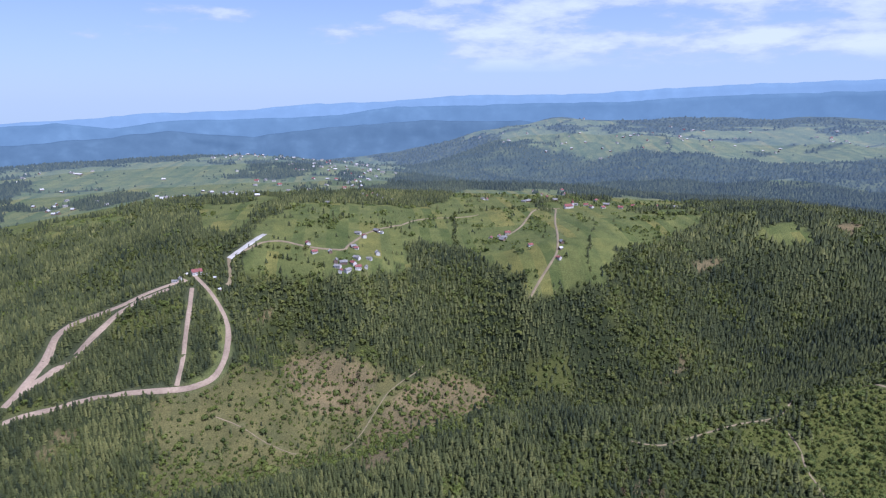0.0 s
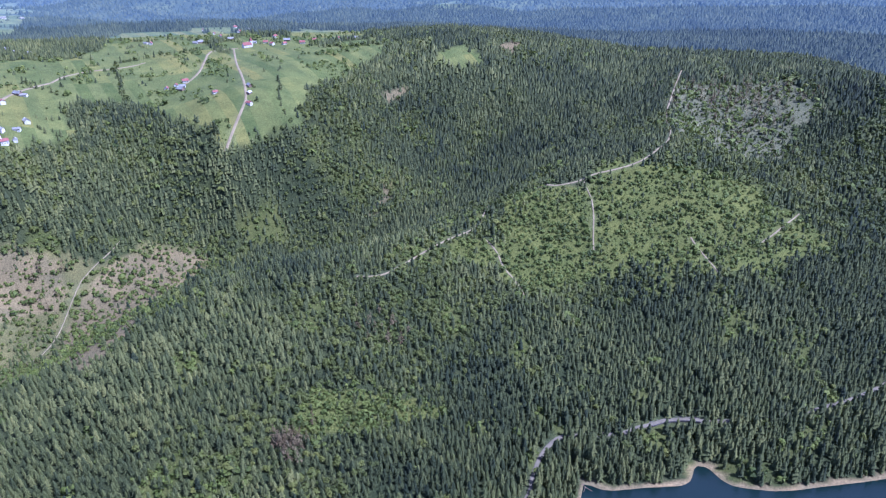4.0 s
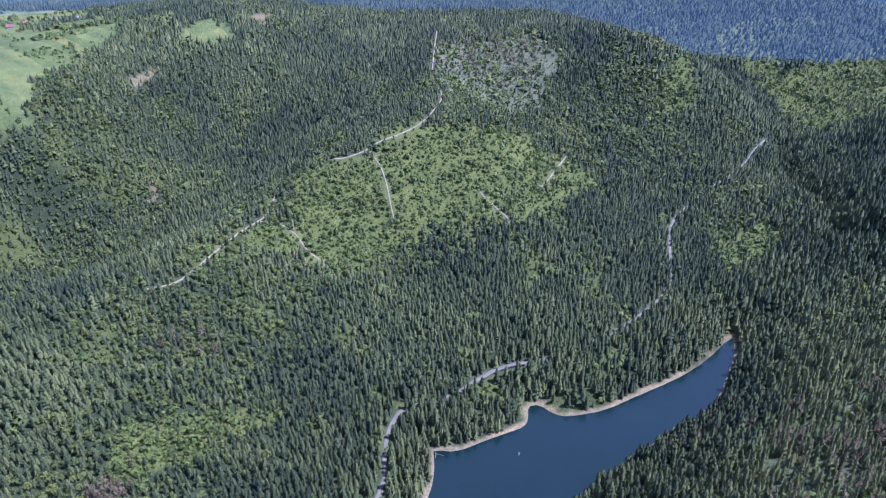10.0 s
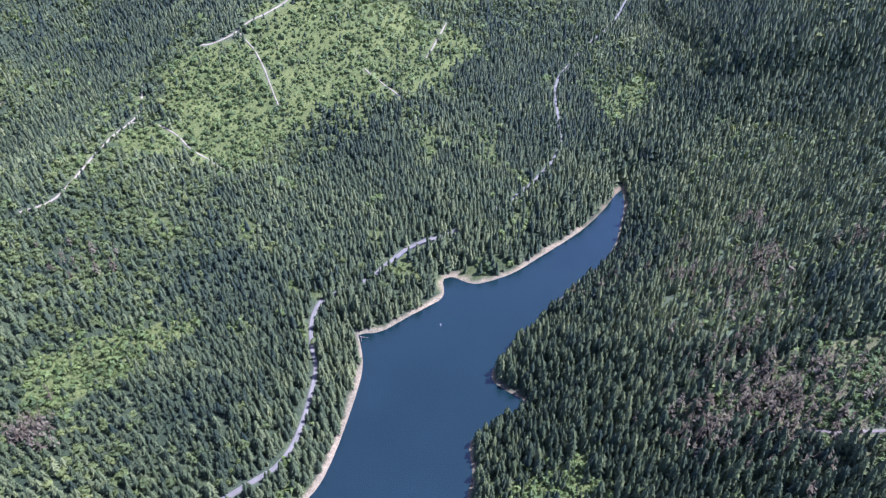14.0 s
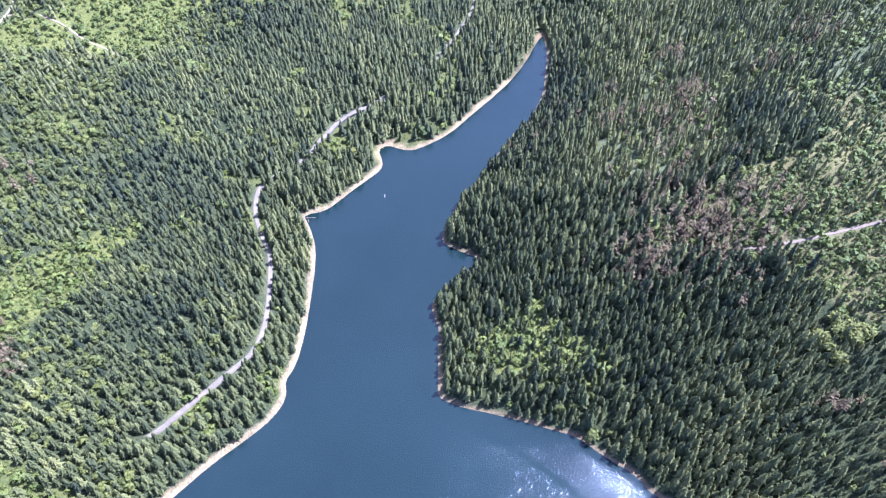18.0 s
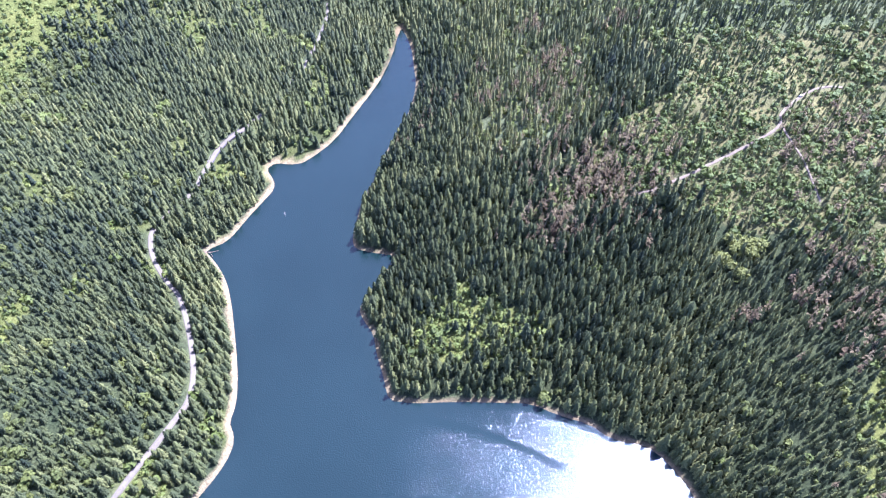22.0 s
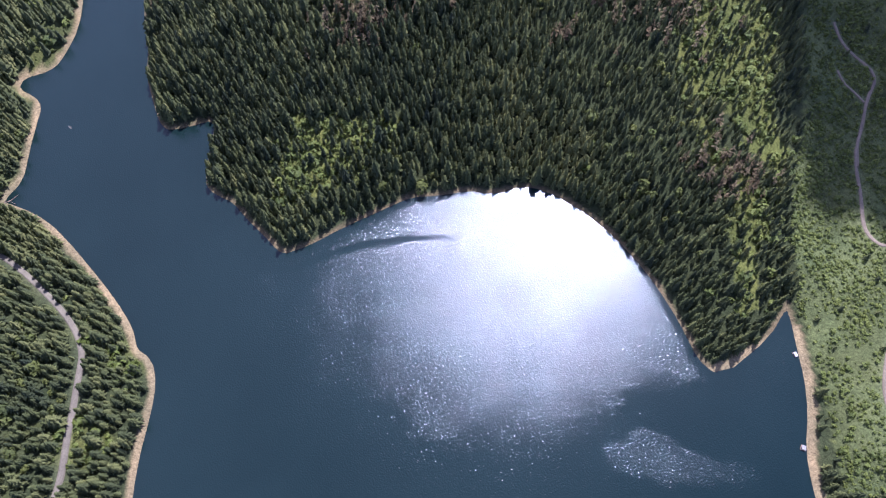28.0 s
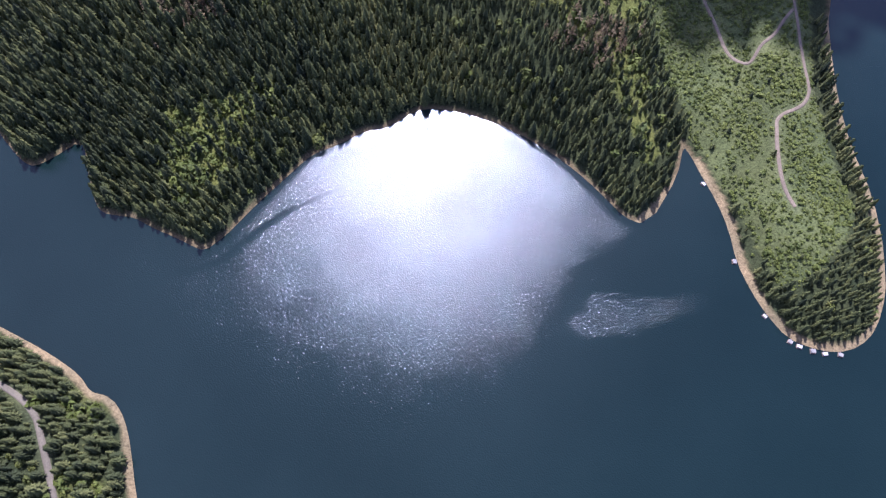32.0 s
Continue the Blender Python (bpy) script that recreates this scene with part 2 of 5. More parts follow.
BARK = plain_material("bark", (0.05, 0.035, 0.025), (0.12, 0.09, 0.07), 3.0)
ASPHALT = plain_material("worn_asphalt", (0.13, 0.104, 0.064), (0.185, 0.152, 0.097), 0.8, 0.9)
GRAVEL = plain_material("dirt_track", (0.14, 0.105, 0.062), (0.23, 0.172, 0.104), 0.6, 0.95)
TRACK = plain_material("stony_track", (0.19, 0.142, 0.068), (0.3, 0.23, 0.118), 0.5, 0.95)
SAND = plain_material("piste_earth", (0.27, 0.19, 0.115), (0.4, 0.295, 0.185), 0.3, 0.95)
PALE_GRAVEL = plain_material("pale_gravel", (0.36, 0.32, 0.25), (0.48, 0.43, 0.34), 0.3, 0.95)
WHITEWASH = plain_material("white_render", (0.6, 0.54, 0.43), (0.8, 0.74, 0.61), 1.0)
TILES_RED = plain_material("red_roof_tiles", (0.2, 0.065, 0.05), (0.3, 0.11, 0.08), 1.5)
SHEET_GREY = plain_material("grey_sheet_roof", (0.19, 0.17, 0.14), (0.33, 0.3, 0.25), 0.9, 0.1)
SHEET_WHITE = plain_material("pale_sheet_roof", (0.46, 0.43, 0.37), (0.62, 0.58, 0.5), 0.9, 0.1)
CONCRETE = plain_material("weathered_concrete", (0.12, 0.1, 0.085), (0.22, 0.19, 0.165), 0.8)
TIMBER = plain_material("weathered_timber", (0.16, 0.1, 0.06), (0.3, 0.21, 0.14), 2.0)
PANE = material("window_pane", 0.08, 0, 0.5)[0]
PANE.node_tree.nodes["Principled BSDF"].inputs["Base Color"].default_value = (0.02, 0.03, 0.04, 1)


def hazed_material(name, colour, haze_glow):
    """Wooded ridges far off; the haze of many kilometres of air is painted as emission."""
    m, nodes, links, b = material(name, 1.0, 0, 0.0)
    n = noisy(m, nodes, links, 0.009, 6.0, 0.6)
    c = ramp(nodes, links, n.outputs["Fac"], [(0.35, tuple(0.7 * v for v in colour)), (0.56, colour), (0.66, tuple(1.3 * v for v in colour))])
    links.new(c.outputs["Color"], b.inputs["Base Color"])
    b.inputs["Emission Color"].default_value = (*haze_glow, 1)
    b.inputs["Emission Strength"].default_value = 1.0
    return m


CLOUD = plain_material("cloud_white", (0.8, 0.8, 0.8), (0.9, 0.9, 0.9), 0.01, 1.0)
# last colour of each: haze as emission, stronger from range to range
RIDGE_NEAR = hazed_material("hazed_far_woods", (0.04, 0.055, 0.06), (0.108, 0.168, 0.172))
RIDGE_MID = hazed_material("hazed_farther_woods", (0.04, 0.055, 0.062), (0.16, 0.246, 0.25))
RIDGE_LAST = hazed_material("hazed_farthest_woods", (0.04, 0.055, 0.065), (0.27, 0.38, 0.37))


# ---- the plan, in metres ----
SHORE_WEST = [(-234, 322), (-117, 263), (-20, 219), (58, 185), (116, 161), (155, 145), (185, 128), (205, 119), (223, 117), (236, 126), (252, 124), (275, 129),
    (301, 137), (359, 158), (385, 173), (410, 198)]
SHORE_NORTH = [(416, 191), (426, 177), (455, 167), (481, 156), (497, 149), (508, 152), (526, 166), (539, 156), (537, 130), (550, 117), (577, 99), (617, 86),
    (663, 70), (707, 57), (764, 51), (808, 54)]
SHORE_EAST = [(802, 44), (757, 26), (716, 19), (683, 12), (628, 15), (592, 27), (553, 35), (523, 39), (491, 49), (458, 51), (429, 51), (423, 42), (419, 2),
    (391, 17), (364, 29), (352, 32), (342, 26), (330, 16), (309, 10), (289, 2), (271, -4)]
SHORE_COVE = [(268, -8), (267, -26), (270, -49), (272, -78), (273, -100), (274, -120), (265, -142), (259, -168), (247, -184), (244, -211), (231, -227), (205,
    -244), (172, -257), (131, -265), (95, -266), (71, -264), (53, -262), (42, -266)]
SHORE_POINT = [(39, -280), (47, -318), (61, -344), (65, -349), (50, -345), (29, -335), (6, -325), (-15, -312), (-36, -294), (-57, -283), (-76, -276), (-98,
    -272), (-115, -279), (-128, -288), (-137, -302), (-139, -322), (-129, -351), (-116, -370)]
SHORE_FAR = [(-104, -386), (-77, -415), (-39, -442), (-7, -472), (24, -508), (54, -547), (88, -624), (58, -702), (-58, -682), (-166, -585), (-254, -468), (-410,
    -370), (-624, -254), (-682, -58), (-546, 195), (-370, 332)]
ROAD_BANK = [(420, 244, 19), (347, 198, 18), (302, 172, 17), (223, 164, 17), (127, 205, 17), (558, 200, 24), (613, 160, 26), (807, 136, 30), (1048, 222, 42),
    (1343, 224, 60)]
NEAR_SLOPE = [(219, 337, 62), (389, 341, 75), (266, 250, 58), (159, 256, 52), (319, 347, 62), (557, 287, 58), (675, 242, 52), (139, 315, 72), (553, 363, 62)]
RIDGE = [(-66, 412, 110), (-14, 444, 112), (50, 465, 115), (80, 534, 116), (181, 570, 113), (287, 577, 106), (443, 578, 95), (541, 596, 100), (722, 602, 133),
    (896, 616, 155), (1186, 904, 195), (1149, 867, 198)]
VALLEY = [(-204, 588, 28), (-75, 639, 20), (-93, 771, 50), (95, 817, 48), (172, 862, 38), (309, 862, 30), (465, 863, 58), (673, 950, 95), (-188, 833, 72)]
NORTH_SLOPE = [(-165, 885, 140), (-22, 920, 130), (148, 909, 125), (225, 894, 166), (349, 923, 186), (376, 914, 130), (533, 1055, 198), (586, 1005, 150), (735,
    1034, 165), (897, 1025, 190)]
PLATEAU = [(-259, 1011, 238), (-83, 1081, 232), (207, 1112, 220), (354, 1325, 246), (653, 1345, 246), (893, 1126, 240), (66, 1315, 246), (476, 1569, 250), (-84,
    921, 206), (738, 1102, 232)]
SKI_HILL = [(-320, 841, 202), (-345, 895, 212), (-430, 860, 202), (-300, 960, 228), (-500, 900, 204), (-237, 716, 165), (-294, 645, 121), (-482, 706, 170), (-484, 566, 108), (-578, 982, 212), (-653, 845, 160), (-399, 536, 85),
    (-211, 746, 118), (-424, 463, 70)]
FAR_PLATEAU = [(-864, 1317, 225), (-855, 1685, 238), (-938, 2311, 255), (-643, 2855, 262), (-1287, 2182, 250), (-498, 1844, 248), (-176, 2045, 240), (-1690, 2501, 240)]
FAR_VALLEYS = [(-21, 3306, 150), (504, 2873, 165), (1033, 2240, 190), (1353, 2073, 190), (1267, 1582, 195), (891, 2894, 225), (1440, 3343, 322), (1999, 3047,
    315), (440, 3579, 325), (1242, 2808, 268), (1800, 2691, 250), (260, 3121, 255), (1456, 2722, 225)]
EAST_RANGE = [(1158, 883, 190), (1046, 601, 135), (1279, 651, 225), (1253, 411, 135), (996, 331, 85), (1412, 213, 48), (1100, 26, 62), (1118, -58, 120),
    (1043, -121, 70), (1365, 499, 222), (1385, 388, 188), (1385, 314, 155), (1404, 268, 118), (1300, 300, 110)]
EAST_VALLEY = [(1560, 430, 105), (1540, 345, 88), (1495, 268, 66), (1620, 560, 140), (1500, 205, 62), (1484, 126, 88), (1869, 517, 190), (1710, 350, 125), (1940,
    204, 190), (1720, 200, 135), (2200, 642, 235)]
EAST_HILL = [(638, -36, 45), (446, -209, 74), (527, -145, 88), (621, -246, 112), (685, -316, 122), (365, -137, 38), (334, -225, 52), (386, -297, 80), (505,
    -336, 109), (538, -448, 120), (303, -373, 88)]
SOUTH_HILL = [(140, -309, 42), (289, -318, 60), (249, -401, 62), (150, -362, 32), (244, -518, 26), (108, -399, 8), (12, -365, 14), (3, -425, 24), (-57, -345,
    22), (-102, -330, 14), (61, -473, 28)]
FAR_DROP = [(-2300, 3200, 110), (-1700, 3700, 110), (-1000, 4000, 130), (-300, 3900, 150), (-2600, 2200, 120)]
BACK = [(-700, 500, 120), (-500, 560, 95), (-250, 420, 85), (-50, 330, 60), (-900, -200, 110), (-500, -700, 100), (100, -900, 110), (500, -700, 130), (900,
    -500, 150), (1500, -300, 190), (900, -1300, 180), (-900, -1200, 180), (-1500, 300, 200), (-300, -1500, 190), (2200, -900, 230), (2600, 600, 240)]
GULLY = [(1412, 213), (1307, 155), (1230, 108), (1179, 62), (1096, 31), (1073, 11), (1066, -45), (1077, -103), (1102, -162)]
RIDGE_LINE = [(1207, 917), (1097, 825), (1004, 745), (935, 650), (836, 596), (720, 600), (528, 605), (420, 570), (301, 523)]
LANDFORMS = [ROAD_BANK, NEAR_SLOPE, RIDGE, VALLEY, NORTH_SLOPE, PLATEAU, SKI_HILL, FAR_PLATEAU, FAR_VALLEYS, EAST_RANGE, EAST_VALLEY, EAST_HILL, SOUTH_HILL, FAR_DROP, BACK]
ROAD = [(150, 192), (163, 185), (188, 176), (206, 168), (230, 160), (246, 155), (267, 157), (290, 165), (322, 180), (348, 195), (358, 209), (385, 232), (407,
    242), (421, 242), (431, 238), (450, 230), (475, 218), (497, 217), (511, 213), (524, 212), (535, 209), (550, 203), (562, 194), (606, 165), (619, 160), (687,
    140), (802, 135), (870, 168), (928, 201), (982, 218), (1047, 221), (1124, 223), (1219, 208), (1343, 224), (1420, 216)]
RIDGE_TRAIL = [(1152, 864), (1056, 785), (967, 709), (895, 611), (816, 576), (759, 574), (713, 584), (680, 582), (631, 601), (615, 688), (507, 573), (484, 564),
    (434, 553), (346, 503), (320, 495), (294, 502)]
DOWN_TRAIL = [(475, 564), (495, 544), (497, 509), (486, 476), (489, 446), (482, 417)]
CLEARING_TRAIL = [(690, 578), (675, 532), (636, 482), (618, 456)]
SCRUB_TRAIL = [(758, 420), (748, 385), (745, 357), (739, 332)]
UPPER_TRAIL = [(961, 405), (895, 385), (847, 375)]
PISTE_LOOP = [(-346, 894), (-305, 854), (-272, 817), (-253, 765), (-241, 707), (-254, 668), (-294, 648), (-359, 637), (-407, 626), (-449, 604), (-494, 582)]
PISTE_MIDDLE = [(-336, 851), (-314, 770), (-300, 702), (-294, 653)]
PISTE_LEFT = [(-354, 876), (-394, 833), (-432, 775), (-497, 746), (-495, 693), (-498, 640), (-507, 604)]
PISTE_OUTER = [(-368, 838), (-411, 787), (-432, 735), (-465, 697), (-490, 652), (-502, 619)]
WHITE_ROAD = [(-308, 962), (-289, 1006), (-268, 1068)]
LODGE_ROAD = [(-308, 962), (-288, 903), (-294, 891)]
FARM_PATH = [(226, 917), (248, 945), (276, 982), (288, 1004), (304, 1106), (316, 1217), (347, 1394)]
BARN_PATH = [(209, 1164), (245, 1213), (268, 1295), (292, 1385), (324, 1404), (358, 1399)]
VILLAGE_ROAD = [(-294, 984), (-251, 1046), (-174, 1023), (-109, 1021), (-107, 1048), (-92, 1095), (-70, 1148), (-11, 1205)]
PLATEAU_ROAD = [(-11, 1205), (13, 1252), (48, 1293), (133, 1312), (159, 1327)]
EAST_TRACK = [(449, -203), (451, -221), (460, -246), (475, -274), (492, -307), (504, -329), (514, -339), (526, -339), (550, -365), (560, -384), (557, -404)]
EAST_SPUR = [(510, -339), (490, -346), (476, -351), (445, -355), (429, -358)]
POINT_TRACK = [(111, -562), (103, -544), (71, -511), (39, -476), (23, -461), (13, -450), (10, -431), (20, -409), (11, -397), (3, -386), (-21, -360), (-40, -351)]
POINT_SPUR = [(73, -509), (72, -493), (68, -473), (71, -457), (66, -440), (68, -433), (81, -431), (93, -436), (116, -452), (135, -462), (156, -479), (127,
    -458), (150, -474), (165, -492), (184, -510), (200, -535), (235, -522), (261, -527)]
POINT_SPUR_B = [(182, -506), (195, -503), (204, -499), (219, -502)]
RIDGE_SCRUB = [(427, 541), (513, 565), (604, 657), (682, 582), (822, 575), (889, 523), (977, 415), (924, 326), (792, 314), (711, 319), (632, 410), (496, 400), (453, 469)]
BANK_SCRUB = [(178, 365), (236, 358), (299, 325), (299, 296), (224, 307), (184, 304), (153, 329)]
POINT_SCRUB = [(326, -1), (375, -49), (355, -74), (330, -144), (294, -147), (299, -106), (295, -36)]
HILL_SCRUB = [(441, -128), (497, -184), (571, -247), (650, -203), (645, -345), (610, -505), (329, -417), (408, -367), (417, -298), (441, -244), (438, -179)]
EDGE_SCRUB = [(366, -404), (350, -502), (285, -474), (219, -435), (159, -407), (148, -375), (197, -384), (219, -359), (273, -354), (101, -356), (61, -326), (68,
    -308), (112, -331), (183, -338)]
POINT_MEADOW = [(328, -535), (267, -496), (196, -450), (156, -413), (95, -368), (76, -363), (49, -346), (9, -331), (3, -331), (-30, -314), (-64, -295), (-78,
    -296), (-84, -356), (-75, -383), (-26, -421), (12, -455), (57, -519), (94, -564), (136, -582), (216, -640), (303, -669), (341, -599)]
VALLEY_SCRUB = [(-308, 630), (-227, 689), (-164, 860), (-104, 852), (24, 830), (151, 833), (146, 789), (28, 537), (-43, 509), (-80, 505), (-176, 515), (-253, 446)]
PISTE_GRASS = [(-334, 878), (-307, 840), (-283, 803), (-259, 735), (-258, 692), (-278, 660), (-291, 645), (-259, 659), (-234, 685), (-241, 741), (-269, 822), (-302, 870)]
QUARRY = [(879, 1151), (927, 1184), (948, 1168), (918, 1128), (881, 1122)]
CLEARED_SPOT = [(561, 1066), (628, 1081), (635, 1065), (594, 1047), (554, 1042)]
FELLED_A = [(-183, 818), (-131, 841), (-52, 831), (-34, 803), (-48, 738), (-112, 716), (-160, 746)]
FELLED_B = [(-33, 709), (-7, 785), (26, 816), (96, 832), (156, 821), (120, 742), (71, 620), (37, 492), (-24, 487), (-51, 544)]
VALLEY_TRAIL = [(-236, 634), (-199, 637), (-171, 629), (-132, 622), (-97, 619), (-60, 640), (-25, 771), (1, 805), (27, 829), (46, 849)]
BARE_SPOTS = [[(-428, 580), (-395, 578), (-392, 566), (-420, 562)], [(-422, 548), (-402, 546), (-404, 532), (-420, 534)], [(-242, 862), (-226, 895), (-220, 890), (-234, 860)], [(-220, 806), (-209, 806), (-211, 796), (-221, 797)], [(491, 890), (460, 855), (428, 824), (436, 822), (468, 850)]]
RIDGE_FELLED = [(1100, 828), (1286, 668), (1203, 565), (1108, 545), (992, 585), (938, 646)]
GREEN_STRIP = [(1328, 453), (1383, 408), (1294, 364), (1201, 354), (1254, 416)]
NORTH_MEADOW = [(-272, 941), (-162, 950), (-88, 946), (24, 1012), (7, 1084), (29, 1118), (96, 1103), (132, 1057), (157, 1016), (201, 976), (229, 917), (269,
    925), (324, 942), (360, 943), (424, 1055), (531, 1115), (631, 1208), (707, 1487), (528, 1793), (325, 1841), (151, 1803), (70, 1484), (9, 1373), (-72, 1423),
    (-245, 1408), (-302, 1113)]
HIGH_GLADE = [(699, 1129), (803, 1180), (819, 1103), (783, 1085), (735, 1094)]
LEFT_PLATEAU = [(-945, 1318), (-719, 1143), (-660, 1270), (-645, 1448), (-560, 1500), (-433, 1102), (-320, 1023), (-324, 1154), (-298, 1348), (-257, 1556),
    (-150, 1700), (-60, 2236), (-193, 3647), (-449, 4228), (-935, 2800), (-1582, 2712), (-1664, 2465)]
FAR_PLATEAU_R = [(133, 4200), (350, 3261), (481, 3150), (652, 3008), (844, 2919), (1042, 2985), (1242, 2884), (1375, 2651), (1631, 2641), (1794, 2679), (1898,
    2587), (2335, 2600), (2844, 2680), (2335, 3294), (1747, 3354), (1486, 3572), (1151, 3675), (708, 4276)]
FAR_GLADES = [[(1560, 2330), (1680, 2380), (1760, 2310), (1640, 2250)], [(1270, 2250), (1370, 2290), (1400, 2240), (1300, 2190)], [(40, 2300), (150, 2380), (190,
    2280), (90, 2230)], [(1850, 2330), (1990, 2360), (1960, 2260)]]
# dense spruces, also toned darker to put in the slope's shade
SHADED_STAND = [(1279, 620), (1369, 489), (1326, 450), (1041, 314), (991, 351), (1105, 502)]
FAR_BANK = [(1703, 300), (1900, 120), (1513, 24), (1464, 171), (1600, 330), (1800, 520), (1950, 400)]
GULLY_SCRUB = [(1031, 177), (1067, 87), (977, 72), (881, 106)]
DEAD_WOOD = [(430, -110), (500, -125), (515, -165), (485, -212), (450, -224), (428, -175), (398, -134)]
ROUND_TREES = [(399, -281), (394, -292), (389, -284), (385, -295), (376, -280), (367, -287), (381, -273), (390, -300)]
# thin olive wood; its paler colours also stand in for haze
THIN_WOOD = [(520, -70), (700, -20), (980, -40), (980, -420), (700, -560), (560, -500), (640, -345), (645, -205), (560, -180), (505, -120)]
HIDDEN_ROAD = [(431, 238, 468, 221), (573, 190, 600, 168), (626, 158, 850, 160), (1055, 221, 1210, 208)]
VILLAGE_HOUSES = [(-119, 981), (-114, 965), (-105, 977), (-95, 956), (-88, 981), (-78, 970), (-108, 953), (-84, 1002), (-65, 983), (-96, 1046), (-89, 1040),
    (-62, 1011), (-49, 1040), (-60, 1144), (-95, 1118), (-81, 1104), (-51, 1137), (-134, 1010), (-163, 1007), (-180, 1036)]
FARM_HOUSES = [(174, 1153), (192, 1162), (202, 1150), (211, 1176), (195, 1136), (243, 1050), (294, 1011), (287, 985), (301, 1039)]
TOP_HOUSES = [(179, 1520), (188, 1510), (281, 1486), (291, 1488), (338, 1679), (345, 1621), (350, 1560), (363, 1507), (336, 1722), (402, 1438), (426, 1427),
    (433, 1396), (475, 1423), (464, 1491), (459, 1387), (499, 1381), (535, 1405), (407, 1622), (442, 1684), (427, 1778), (-130, 1518), (-114, 1480), (-105,
    1519), (-89, 1493), (-75, 1465), (-48, 1449), (-209, 1398), (-197, 1371), (595, 1414), (610, 1393), (631, 1392)]
LODGE_HOUSES = [(-347, 900), (-360, 895), (-328, 901), (-363, 876), (-314, 900), (-369, 866), (-299, 873), (-355, 941)]
LEFT_HOUSES = [(-571, 1670), (-509, 1599), (-620, 1743), (-498, 1615), (-511, 2028), (-533, 2004), (-481, 2019), (-308, 2046), (-359, 2067), (-280, 2044),
    (-894, 1452), (-884, 1458), (-873, 1504), (-1167, 1879), (-1077, 1827), (-992, 1863), (-1023, 1587), (-864, 2068), (-108, 2435), (-703, 1484), (-668, 2245)]
CHURCH = (378, 1402)
LONE_TREE = (219, 948)
CAR = (547, -362)
DRIFTWOOD = (410, 191)
BRIDGE = [(511, 213), (524, 212), (535, 209), (550, 203), (562, 194)]
LODGE = (-345, 901)
HUTS = [(24, -331), (-33, -291), (-77, -277), (-100, -275), (-105, -276), (-112, -283), (-118, -288), (-126, -293)]
WAKE = [(271, 30), (260, 14), (251, -7), (250, -26), (250, -46), (244, -83), (220, -144)]
RUFFLED = [(306, 54), (272, 9), (265, -70), (256, -168), (226, -226), (128, -260), (47, -264), (46, -235), (66, -195), (52, -185), (48, -120), (84, -33), (185,
    39), (264, 69)]
GUST = [(25, -170), (22, -193), (-4, -222), (-21, -250), (-38, -253), (-31, -230), (-14, -197), (2, -169), (20, -161)]
TREE_ROWS = [[-236, 987, -141, 973], [-286, 1006, -173, 1016], [-217, 1241, -129, 1221], [-172, 1151, -120, 1235], [109, 1343, 284, 1408], [102, 1315, 99,
    1108], [357, 1061, 337, 951], [-25, 1015, 33, 1020], [34, 1669, 202, 1533], [234, 1574, 388, 1448], [504, 1345, 634, 1400], [-41, 1182, 14, 1145], [-73,
    1190, -20, 1212], [-355, 1291, -265, 1450], [-479, 1384, -373, 1405]]
BOAT = (463, 127)
DEAD_STANDS = [(466, -168, 30, 120), (495, -150, 26, 50), (420, -142, 14, 40), (455, -205, 26, 60), (154, 311, 7, 22), (314, -374, 22, 60), (368, -358, 14,
    30), (183, -338, 14, 25), (158, -367, 12, 20), (162, -365, 14, 16), (604, 16, 30, 40), (417, -134, 8, 30), (483, -375, 30, 60), (155, 312, 7, 16), (293,
    416, 14, 14), (582, -129, 25, 40), (-78, 790, 25, 12), (640, -140, 10, 24), (690, -210, 12, 26), (600, -70, 8, 16), (720, -120, 12, 20), (660, -60, 9, 14), (760, -250, 14, 22), (350, -330, 8, 14), (335, -290, 6, 8), (560, 20, 5, 8), (1148, 687, 60, 160), (618, -117, 14, 20), (412, -136, 8, 14)]
LAST_CREST = [(-60, 370), (-33.0, 371), (-27.5, 395), (-23.6, 420), (-16.4, 435), (-10.5, 478), (-4.4, 490), (1.3, 525), (6.0, 530), (12.9, 534), (17.4, 560),
    (21.6, 577), (25.6, 590), (33.4, 605), (41, 615), (60, 580), (110, 560), (170, 540)]
MIDDLE_CREST = [(-60, 360), (-33.0, 357), (-29.4, 375), (-25.7, 336), (-21.6, 380), (-15.1, 383), (-8.2, 402), (-3.5, 454), (6.0, 468), (15.2, 483), (23.7,
    520), (33.6, 539), (60, 520), (110, 470), (170, 450)]
FIRST_CREST = [(-60, 270), (-33.2, 258), (-27.7, 281), (-21.7, 317), (-15.2, 273), (-8.2, 335), (-1.1, 366), (6.1, 364), (15.4, 329), (23.9, 324), (33.9, 323),
    (45, 385), (60, 400), (110, 390), (170, 370)]


# ---- landform ----
def smooth(a, b, x):
    s = np.clip((x - a) / (b - a), 0.0, 1.0)
    return s * s * (3.0 - 2.0 * s)


